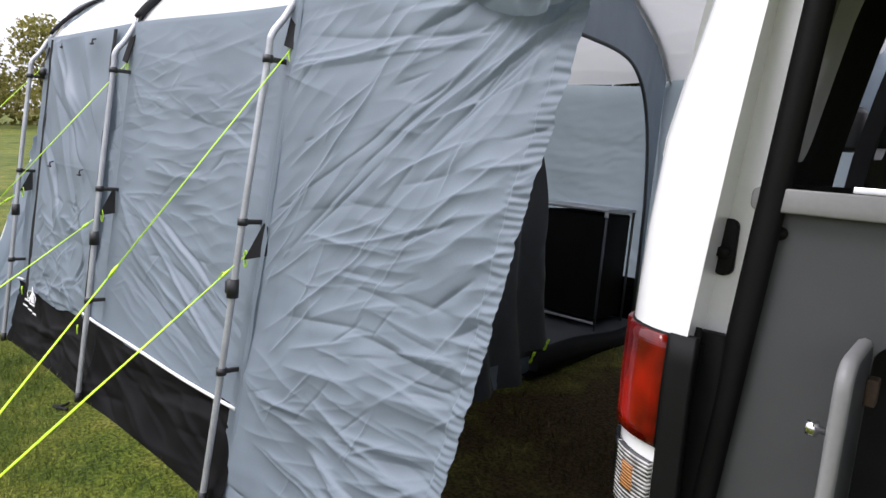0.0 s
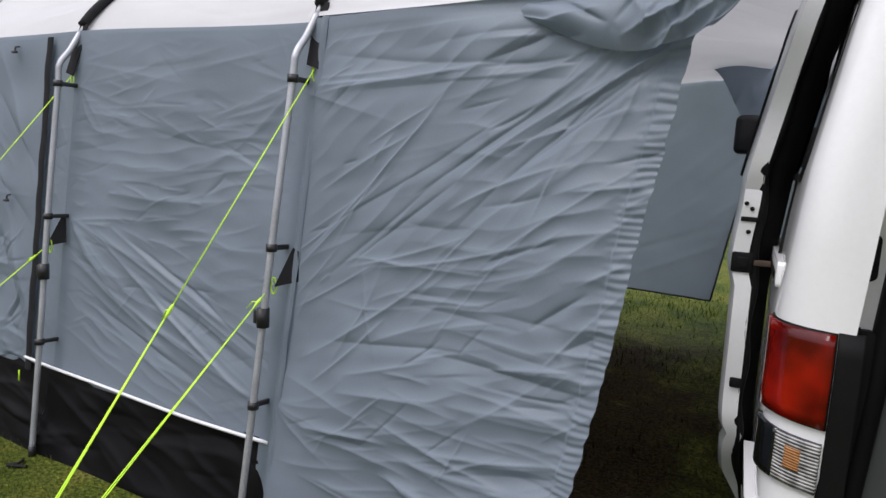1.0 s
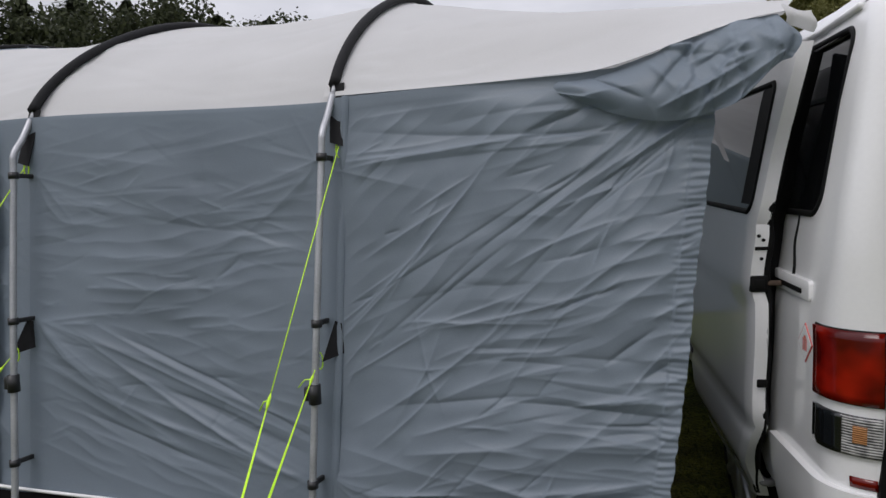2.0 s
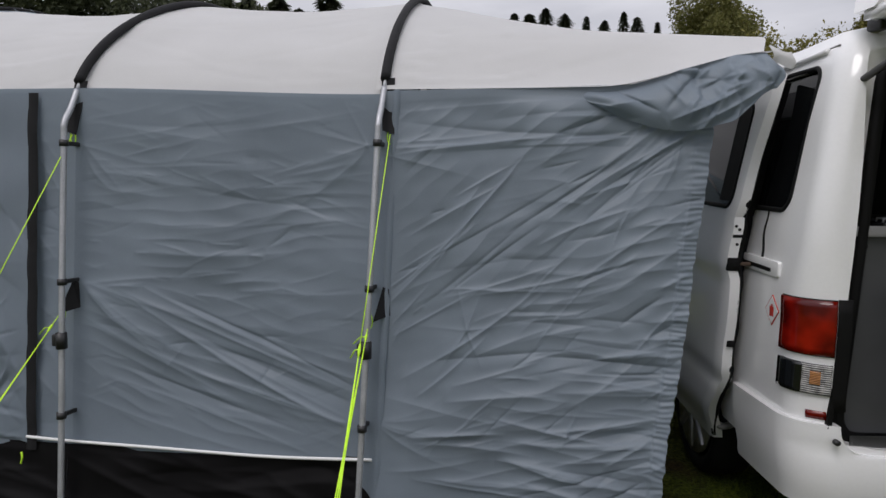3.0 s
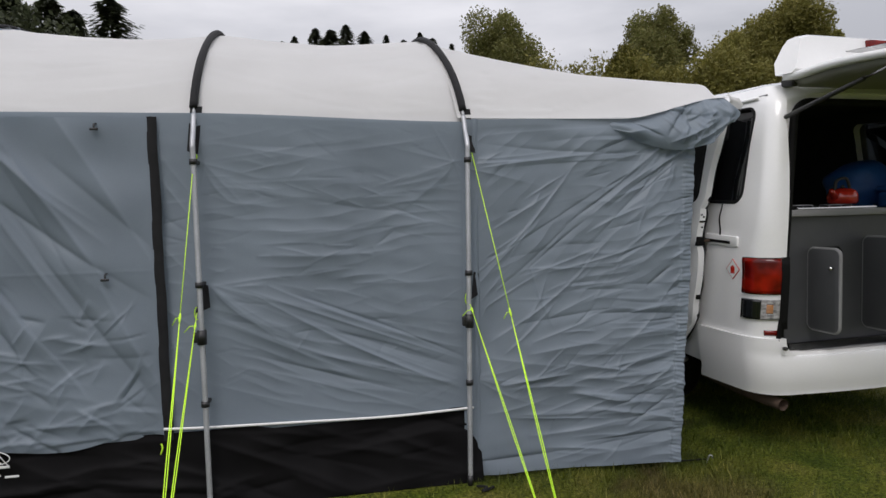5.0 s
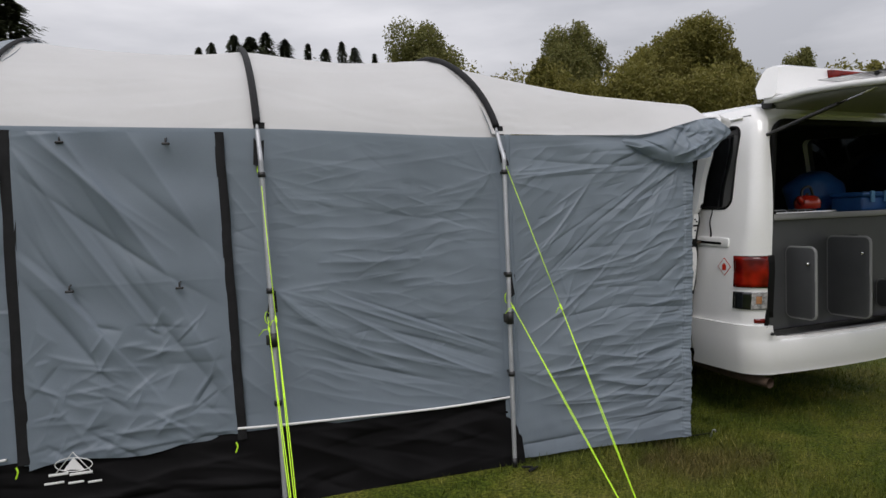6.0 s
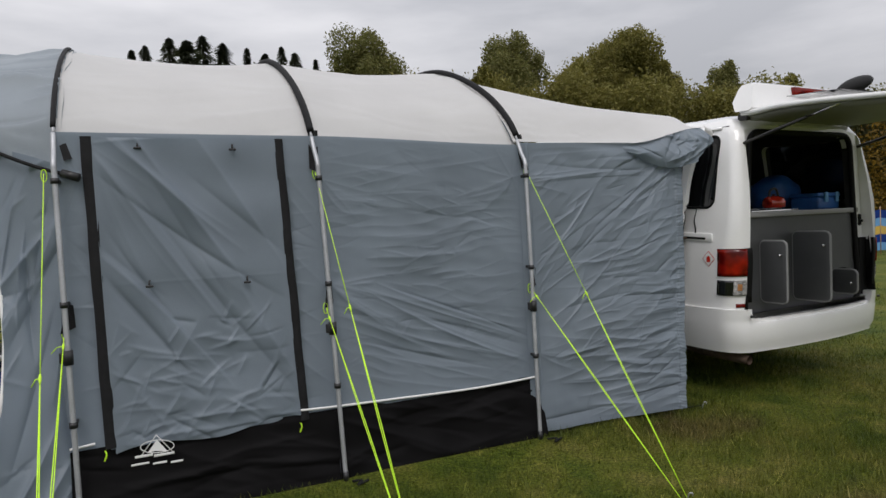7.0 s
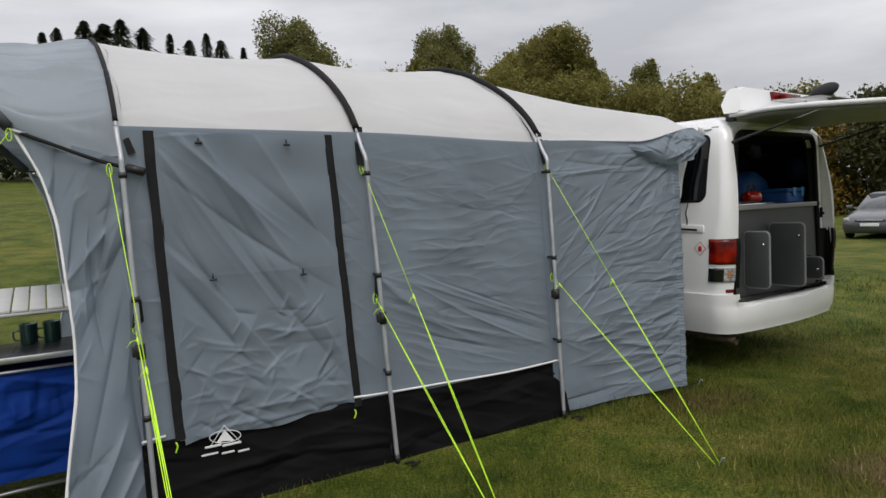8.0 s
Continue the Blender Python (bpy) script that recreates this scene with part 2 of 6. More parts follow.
def turf(n, l):
    """The field's colour by place: green, olive, patches of wear, soil darkened for shade."""
    co = n.new("ShaderNodeTexCoord")
    big, mid = n.new("ShaderNodeTexNoise"), n.new("ShaderNodeTexNoise")
    big.inputs["Scale"].default_value, big.inputs["Detail"].default_value = 0.5, 3
    mid.inputs["Scale"].default_value, mid.inputs["Detail"].default_value, mid.inputs["Roughness"].default_value = 2.6, 6, 0.62
    both, half, ramp = n.new("ShaderNodeMath"), n.new("ShaderNodeMath"), n.new("ShaderNodeValToRGB")
    both.operation, half.operation = "MULTIPLY_ADD", "MULTIPLY"
    both.inputs[1].default_value, half.inputs[1].default_value = 0.4, 0.6
    r = ramp.color_ramp
    r.elements[0].position, r.elements[0].color = 0.37, (0.034, 0.060, 0.006, 1)
    r.elements[1].position, r.elements[1].color = 0.66, (0.185, 0.170, 0.048, 1)
    r.elements.new(0.47).color = (0.074, 0.102, 0.011, 1)
    r.elements.new(0.55).color = (0.120, 0.134, 0.020, 1)
    for t in (big, mid):
        l.new(co.outputs["Object"], t.inputs["Vector"])
    l.new(mid.outputs["Fac"], half.inputs[0])
    l.new(big.outputs["Fac"], both.inputs[0])
    l.new(half.outputs[0], both.inputs[2])
    l.new(both.outputs[0], ramp.inputs["Fac"])
    # bare brown soil in the tunnel, its colour also darkened for the shade there
    c = worn_or_shaded(n, l, co, mid, (0.7, 1.75), (0.9, 1.8), 0.96, ramp.outputs["Color"], (0.044, 0.027, 0.011))
    c = worn_or_shaded(n, l, co, mid, DRY_PATCH, (0.5, 0.35), 0.85, c, (0.20, 0.145, 0.075))
    return worn_or_shaded(n, l, co, mid, (0.95, -0.35), (0.4, 0.25), 0.6, c, (0.16, 0.12, 0.05)), mid


DRY_PATCH = (0.8, -1.75)
BLADE = foliage("grass_blades", (0.55, 0.6, 0.5), (1.5, 1.45, 1.3))
blade_nodes, blade_links = BLADE.node_tree.nodes, BLADE.node_tree.links
blade_ramp = [n for n in blade_nodes if n.type == "VALTORGB"][0]
blade_ramp.color_ramp.elements.new(0.93).color = (1.35, 1.3, 1.1, 1)
blade_ramp.color_ramp.elements[-1].color = (3.0, 2.6, 4.0, 1)
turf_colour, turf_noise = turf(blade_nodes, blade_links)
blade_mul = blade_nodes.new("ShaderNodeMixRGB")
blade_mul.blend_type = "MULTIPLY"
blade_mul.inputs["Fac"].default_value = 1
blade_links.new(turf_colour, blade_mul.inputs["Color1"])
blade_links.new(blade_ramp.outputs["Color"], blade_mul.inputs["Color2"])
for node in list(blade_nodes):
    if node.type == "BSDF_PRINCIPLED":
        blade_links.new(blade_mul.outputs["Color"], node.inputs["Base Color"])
    elif node.type == "BSDF_TRANSLUCENT":
        blade_links.new(blade_mul.outputs["Color"], node.inputs["Color"])


# ---- helpers for meshes ----
WORLD_OF = {}


def thing(name, at, label, category, group="", kind=""):
    ob = new(name)
    ob.location = at
    ob.empty_display_size = 0.1
    WORLD_OF[ob] = Matrix.Translation(at)
    return tagged(ob, label, category, group, kind)


def link_mesh(name, me, material, parent=None, label=""):
    me.materials.clear()
    me.materials.append(material)
    ob = new(name, me)
    if parent is not None:
        ob.parent = parent
        ob.matrix_parent_inverse = WORLD_OF[parent].inverted()
    WORLD_OF[ob] = Matrix.Identity(4)
    if label:
        ob["label"] = label
    return ob


def part(name, bm, material, parent=None, label="", smooth=True):
    """Links a bmesh, in world metres, as one mesh under a thing or a part."""
    me = bpy.data.meshes.new(name)
    bmesh.ops.recalc_face_normals(bm, faces=bm.faces)
    bm.to_mesh(me)
    bm.free()
    if smooth:
        me.polygons.foreach_set("use_smooth", [True] * len(me.polygons))
    return link_mesh(name, me, material, parent, label)


def raw(name, verts, faces, material, parent=None, label="", smooth=True):
    me = bpy.data.meshes.new(name)
    me.from_pydata([tuple(v) for v in verts], [], [tuple(f) for f in faces])
    if smooth:
        me.polygons.foreach_set("use_smooth", [True] * len(me.polygons))
    me.update()
    return link_mesh(name, me, material, parent, label)


def box_bm(x0, x1, y0, y1, z0, z1, bevel=0.004, segments=2, bm=None, m=None):
    own = bmesh.new()
    bmesh.ops.create_cube(own, size=1)
    for v in own.verts:
        v.co = Vector(((x0 + x1) / 2 + v.co.x * (x1 - x0), (y0 + y1) / 2 + v.co.y * (y1 - y0), (z0 + z1) / 2 + v.co.z * (z1 - z0)))
    if bevel:
        bmesh.ops.bevel(own, geom=own.edges[:], offset=bevel, segments=segments, profile=0.5, affect="EDGES")
    if m is not None:
        own.transform(m)
    if bm is None:
        return own
    return join(bm, own)


def join(bm, other):
    me = bpy.data.meshes.new("joined")
    other.to_mesh(me)
    other.free()
    bm.from_mesh(me)
    bpy.data.meshes.remove(me)
    return bm


def tube_bm(points, radius, sides=8, closed=False, bm=None, caps=True):
    """A round tube along points; radius may be one number or one for each point."""
    bm = bm or bmesh.new()
    pts = [Vector(p) for p in points]
    n = len(pts)
    radii = radius if isinstance(radius, (list, tuple)) else [radius] * n
    rings, up = [], None
    for i, p in enumerate(pts):
        a = pts[(i - 1) % n] if (closed or i > 0) else p
        b = pts[(i + 1) % n] if (closed or i < n - 1) else p
        d = (b - a).normalized()
        if up is None:
            up = d.orthogonal().normalized()
        up = (up - d * up.dot(d)).normalized()
        side = d.cross(up)
        rings.append([bm.verts.new(p + (up * math.cos(2 * math.pi * k / sides) + side * math.sin(2 * math.pi * k / sides)) * radii[i]) for k in range(sides)])
    for i in range(n if closed else n - 1):
        r, s = rings[i], rings[(i + 1) % n]
        for k in range(sides):
            bm.faces.new((r[k], r[(k + 1) % sides], s[(k + 1) % sides], s[k]))
    if caps and not closed:
        bm.faces.new(rings[0][::-1])
        bm.faces.new(rings[-1])
    return bm


def spline(points, steps=8):
    """Points along a smooth curve through the given ones."""
    pts = [Vector(p) for p in points]
    out = []
    for i in range(len(pts) - 1):
        p0, p1, p2, p3 = pts[max(i - 1, 0)], pts[i], pts[i + 1], pts[min(i + 2, len(pts) - 1)]
        for k in range(steps):
            t = k / steps
            out.append(0.5 * (2 * p1 + (p2 - p0) * t + (2 * p0 - 5 * p1 + 4 * p2 - p3) * t * t + (3 * p1 - p0 - 3 * p2 + p3) * t ** 3))
    out.append(pts[-1])
    return out


def sheet(name, place, nu, nv, material, parent=None, label=""):
    """A cloth sheet from place(u, v), which takes and gives arrays; u and v run from 0 to 1."""
    v, u = np.meshgrid(np.linspace(0, 1, nv + 1), np.linspace(0, 1, nu + 1), indexing="ij")
    verts = np.stack(np.broadcast_arrays(*place(u.ravel(), v.ravel())), axis=1)
    w = nu + 1
    i, j = np.meshgrid(np.arange(nu), np.arange(nv))
    k = (j * w + i).ravel()
    faces = np.stack((k, k + 1, k + w + 1, k + w), axis=1)
    return raw(name, verts.tolist(), faces.tolist(), material, parent, label)


def lerp(a, b, t):
    return a + (b - a) * t


def step(a, b, x):
    t = np.clip((x - a) / (b - a), 0, 1)
    return t * t * (3 - 2 * t)


def undulate(x, z, seed, size):
    """Soft random swells of about the given size, from -1 to 1."""
    rng = np.random.RandomState(seed)
    out = 0
    for k in range(9):
        a, f = rng.uniform(0, 2 * math.pi), rng.uniform(0.6, 1.7) * 2 * math.pi / (size * 2)
        out = out + np.sin(f * (x * math.cos(a) + z * math.sin(a)) + rng.uniform(0, 6.28))
    return out / 4.5


def folds(x, z, seed, count, area, angles, lengths, widths, heights):
    """Random creases in the cloth: each a straight or slightly bent ridge or dent that fades at its ends."""
    rng = np.random.RandomState(seed)
    out = np.zeros_like(x)
    x0, x1, z0, z1 = area
    for _ in range(count):
        cx, cz = rng.uniform(x0, x1), rng.uniform(z0, z1)
        a, long = math.radians(rng.uniform(*angles)), rng.uniform(*lengths)
        wide, high = rng.uniform(*widths) * 0.75, rng.uniform(*heights) * rng.choice((1, 1, -1))
        long *= 1.25
        bend = rng.uniform(-0.16, 0.16) / long
        u = (x - cx) * math.cos(a) + (z - cz) * math.sin(a)
        d = -(x - cx) * math.sin(a) + (z - cz) * math.cos(a) - bend * u * u
        d = np.where(d > 0, d / wide, -d / (wide * rng.uniform(1.5, 3.5)))
        t = np.clip(1 - (2 * u / long) ** 2, 0, 1)
        out += high * np.exp(-d) * t
    return out


def ripples(x, z, lines, seed, apart, high):
    """Fine gathered ripples that follow the level lines of the given field, coming and going over the cloth."""
    phase = lines * math.pi / apart + 2.0 * undulate(x, z, seed, 0.42) + 0.35 * undulate(x, z, seed + 1, 0.12)
    much = np.clip(0.45 + 0.75 * undulate(x, z, seed + 2, 0.22), 0, 1.2)
    return high * much * (1 - np.abs(np.sin(phase)) ** 0.8)


def star(x, z, seed, cx, cz, rays, reach, high):
    """Creases that run out from one pinched point."""
    rng = np.random.RandomState(seed)
    out = np.zeros_like(x)
    for k in range(rays):
        a = 2 * math.pi * (k + rng.uniform(-0.3, 0.3)) / rays
        long = reach * rng.uniform(0.5, 1.2)
        u = (x - cx) * math.cos(a) + (z - cz) * math.sin(a)
        d = np.abs(-(x - cx) * math.sin(a) + (z - cz) * math.cos(a))
        out += high * rng.uniform(0.5, 1) * np.exp(-d / (0.006 + 0.05 * np.clip(u, 0, 1))) * np.clip(1 - u / long, 0, 1) * (u > 0)
    return out


def fan(x, z, seed, cx, cz, angles, rays, reach, high, wide=0.012):
    """Soft creases that spread from a tie point over a range of angles, sagging as they go."""
    rng = np.random.RandomState(seed)
    out = np.zeros_like(x)
    for k in range(rays):
        a = math.radians(lerp(*angles, (k + rng.uniform(0.1, 0.9)) / rays))
        long, sag = reach * rng.uniform(0.55, 1.15), rng.uniform(0.02, 0.14)
        u = (x - cx) * math.cos(a) + (z - cz) * math.sin(a)
        d = -(x - cx) * math.sin(a) + (z - cz) * math.cos(a) + sag * np.sin(np.pi * np.clip(u / long, 0, 1)) * math.copysign(1, math.cos(a))
        w = wide * rng.uniform(0.7, 1.5) + 0.03 * np.clip(u, 0, 2)
        d = np.where(d > 0, d / w, -d / (w * rng.uniform(1.4, 2.6)))
        out += high * rng.uniform(0.4, 1.0) * np.exp(-d) * np.clip(u * 12, 0, 1) * np.clip(1 - u / long, 0, 1) ** 0.7
    return out


# ---- ground ----
def grass_material():
    m, n, l, b = mat_base("mown_grass", 0.8, spec=0.15)
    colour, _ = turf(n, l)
    co, fine = n.new("ShaderNodeTexCoord"), n.new("ShaderNodeTexNoise")
    fine.inputs["Scale"].default_value, fine.inputs["Detail"].default_value = 60, 5
    tone, mul, bump = n.new("ShaderNodeValToRGB"), n.new("ShaderNodeMixRGB"), n.new("ShaderNodeBump")
    tone.color_ramp.elements[0].position, tone.color_ramp.elements[0].color = 0.34, (0.28, 0.32, 0.25, 1)
    tone.color_ramp.elements[1].position, tone.color_ramp.elements[1].color = 0.70, (1.5, 1.42, 1.3, 1)
    mul.blend_type = "MULTIPLY"
    mul.inputs["Fac"].default_value = 1
    bump.inputs["Strength"].default_value, bump.inputs["Distance"].default_value = 0.8, 0.03
    l.new(co.outputs["Object"], fine.inputs["Vector"])
    l.new(fine.outputs["Fac"], tone.inputs["Fac"])
    l.new(colour, mul.inputs["Color1"])
    l.new(tone.outputs["Color"], mul.inputs["Color2"])
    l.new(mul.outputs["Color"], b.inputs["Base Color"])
    l.new(fine.outputs["Fac"], bump.inputs["Height"])
    l.new(bump.outputs["Normal"], b.inputs["Normal"])
    return m


GRASS = grass_material()


SLOPE = 0.062  # the field climbs gently away from the walk


def ground_height(x, y):
    far = step(8, 60, math.hypot(x, y))
    aside = step(4, 14, x)  # the right-hand field lies flatter
    rise = SLOPE * max(0.0, min(y, 80) - 0.3) + 0.035 * max(0.0, min(y, 80) - 7)
    return rise * (1 - 0.9 * aside) - 0.15 * aside + 0.012 * noise.noise((x * 1.3, y * 1.3, 0)) + far * 0.5 * noise.noise((x * 0.03, y * 0.03, 4))


def build_ground():
    # rings that widen outward, fine near the tent
    radii = [0] + [0.35 * 1.16 ** k for k in range(62)]
    verts, faces, sides = [(0, 0, ground_height(0, 0))], [], 96
    for r in radii[1:]:
        for k in range(sides):
            a = 2 * math.pi * k / sides
            x, y = r * math.cos(a), r * math.sin(a)
            verts.append((x, y, ground_height(x, y)))
    for k in range(sides):
        faces.append((0, 1 + k, 1 + (k + 1) % sides))
    for i in range(len(radii) - 2):
        a, b = 1 + i * sides, 1 + (i + 1) * sides
        for k in range(sides):
            faces.append((a + k, b + k, b + (k + 1) % sides, a + (k + 1) % sides))
    ob = raw("ground", verts, faces, GRASS)
    tagged(ob, "mown camping field with trodden patches of dry grass and shade-darkened soil", "grass field", kind="structure")


build_ground()

# ---- awning ----
HOOPS = (0.015, -1.275, -2.515)
MID = 1.88  # the ridge, halfway to the far poles
SEAM = 1.86  # height at which the grey wall meets the off-white roof
POLE = ((0.028, 0.0), (0.078, 0.55), (0.12, 1.06), (0.174, 1.62), (0.183, 1.715))  # a pole's lean: y, z
ARCH_Y = (0.27, 0.36, 0.53, 0.74, 0.99, 1.27, 1.56, 1.88)
ARCH_Z = (1.86, 1.99, 2.14, 2.275, 2.40, 2.51, 2.585, 2.62)
awning = thing("awning", (-1.2, 0.3, 0), "grey tent awning with off-white roof pitched beside a van", "tent")


def hoop_x(i, z):
    """Each hoop leans a little along the tent."""
    return (-0.018, -1.256, -2.50)[i] + (0.036, -0.017, -0.016)[i] * np.minimum(z, 1.9)


def lift(y):
    """The tent's far half stands on higher ground."""
    return 0.115 * np.maximum(0, np.asarray(y, float) - MID)


def seam_drop(x):
    """The seam sinks a little towards the tunnel."""
    return -0.035 * step(-1.27, 0.02, np.asarray(x, float))


def wall_y(z):
    """How far the cloth wall leans in at height z."""
    return 0.085 + 0.0925 * np.minimum(z, 1.9)


def pole_y(z):
    return np.interp(z, [p[1] for p in POLE], [p[0] for p in POLE])


def smooth_interp(t, xs, ys):
    """Through the points with a soft bend at each."""
    e = 0.06
    return (np.interp(t - e, xs, ys) + np.interp(t - e / 2, xs, ys) + np.interp(t, xs, ys) + np.interp(t + e / 2, xs, ys) + np.interp(t + e, xs, ys)) / 5


def arch(a):
    """The hoop over the roof, a from 0 at the near seam to 1 at the far one."""
    a = np.asarray(a, float)
    t = 1 - np.abs(2 * a - 1)
    knots = np.linspace(0, 1, len(ARCH_Y))
    y, z = smooth_interp(t, knots, ARCH_Y), smooth_interp(t, knots, ARCH_Z)
    y = np.where(a > 0.5, 2 * MID - y, y)
    return y, z + lift(y)


def roof(i):
    x0, x1 = HOOPS[i + 1], HOOPS[i]

    def place(u, v):
        y, z = arch(v)
        x = lerp(hoop_x(i + 1, z), hoop_x(i, z), u)
        hang = np.sin(np.pi * u)
        up = np.sin(np.pi * v)
        w = 2.0 * folds(x, v * 4, 70 + i, 60, (x0, x1, 0, 4), (-25, 25), (0.3, 0.9), (0.008, 0.03), (0.001, 0.004))
        w += 0.006 * undulate(x, v * 4, 80 + i, 0.3)
        return x, y + 0.03 * hang * np.cos(np.pi * v), z - 0.04 * hang * (0.4 + 0.6 * up) + w + (seam_drop(x) - 0.004) * (1 - step(0, 0.14, v))

    sheet("roof_panel", place, 70, 150, WHITE_CLOTH, awning, "off-white taut roof cloth")


def wall(i, far=False):
    x0, x1 = HOOPS[i + 1], HOOPS[i]

    def place(u, v):
        x = lerp(hoop_x(i + 1, 1.2), hoop_x(i, 1.2), u)
        z = lerp(0.35, SEAM + 0.016 + seam_drop(x), v)
        x = lerp(hoop_x(i + 1, z), hoop_x(i, z), u)
        inside = np.sqrt(np.sin(np.pi * np.clip(u, 0.001, 0.999))) * np.sqrt(np.sin(np.pi * np.clip(v, 0.01, 0.99)))
        if i == 0:
            w = 0.5 * folds(x, z, 5, 22, (x0, x1, 1.0, 1.8), (-14, 12), (0.25, 0.7), (0.010, 0.022), (0.006, 0.012))
            w += 1.1 * folds(x, z, 6, 14, (x0 + 0.25, x1 - 0.25, 0.42, 0.88), (-27, -14), (0.6, 1.3), (0.006, 0.016), (0.005, 0.011))
            w += 0.9 * folds(x, z, 7, 30, (x0, x1, 0.5, 1.8), (-40, 60), (0.06, 0.22), (0.004, 0.009), (0.002, 0.006))
            s = (x - x0) / (x1 - x0)
            low = 1 - step(0.80, 1.15, z + 0.15 * s)
            w += ripples(x, z, z - 0.12 * s * s + 0.05 * s, 110, 0.066, 0.0042) * (1 - low) + ripples(x, z, z + 0.40 * s, 113, 0.062, 0.0065) * low
            w += star(x, z, 8, x1 - 0.03, 1.63, 9, 0.5, 0.010) + star(x, z, 9, x0 + 0.03, 1.63, 7, 0.35, 0.010)
            w += fan(x, z, 11, x1 - 0.02, 1.62, (176, 206), 6, 0.9, 0.008) + fan(x, z, 12, x0 + 0.02, 1.06, (-10, -34), 7, 1.1, 0.010)
            w += fan(x, z, 13, x0 + 0.02, 1.62, (4, -28), 5, 0.5, 0.008) + fan(x, z, 14, x1 - 0.02, 0.52, (150, 196), 6, 0.6, 0.008)
        else:
            w = folds(x, z, 21, 16, (x0, x1, 0.5, 1.8), (-62, -35), (0.4, 1.1), (0.008, 0.024), (0.004, 0.010))
            w += 0.85 * folds(x, z, 22, 42, (x0, x1, 0.4, 0.95), (-30, 75), (0.06, 0.25), (0.004, 0.010), (0.003, 0.007))
            w += folds(x, z, 23, 16, (x0, x1, 1.0, 1.8), (-20, 20), (0.15, 0.4), (0.006, 0.015), (0.002, 0.006))
            w += star(x, z, 24, -2.43, 1.66, 13, 1.2, 0.013) + star(x, z, 25, -2.0, 0.72, 7, 0.3, 0.010)
        w += folds(x, z, 16 + i, 90, (x0, x1, 0.45, 1.84), (-24, 20), (0.05, 0.22), (0.004, 0.011), (0.002, 0.005))
        w += 0.010 * undulate(x, z, 30 + i, 0.28) + 0.0016 * undulate(x * 0.5, z, 36 + i, 0.06)
        y = wall_y(z) + (0.03 - w * 1.2) * inside
        y = 2 * MID - y if far else y
        return x, y, z + lift(y)

    sheet("side_panel", place, 90 if far else 280, 90 if far else 320, GREY_BACKLIT if far else GREY, awning, "grey polyester side wall with soft folds")


def skirt(i, far=False):
    x0, x1 = HOOPS[i + 1] - (0.02 if i == 1 else 0), HOOPS[i] + (0.045 if i == 0 else 0)

    def place(u, v):
        x, z = lerp(x0, x1, u), lerp(0.0, 0.37, v)
        w = folds(x, z, 31 + i, 34, (x0, x1, 0.0, 0.36), (-28, 12), (0.15, 0.7), (0.010, 0.03), (0.006, 0.016))
        w += 0.008 * undulate(x, z, 35 + i, 0.15)
        y = wall_y(z) + 0.02 * np.sin(np.pi * u) - 0.006 - 0.04 * (1 - v) ** 2
        y = y - w * (1 - np.abs(2 * v - 1) ** 4)
        y = 2 * MID - y if far else y
        return x, y, z + lift(y)

    sheet("mud_skirt", place, 150, 44, BLACK_CLOTH, awning, "black coated mud skirt creased along the ground")


EDGE_LOW, EDGE_HIGH = Vector((1.085, -0.085, 0.03)), Vector((1.34, 0.15, 1.84))  # the elastic edge beside the van


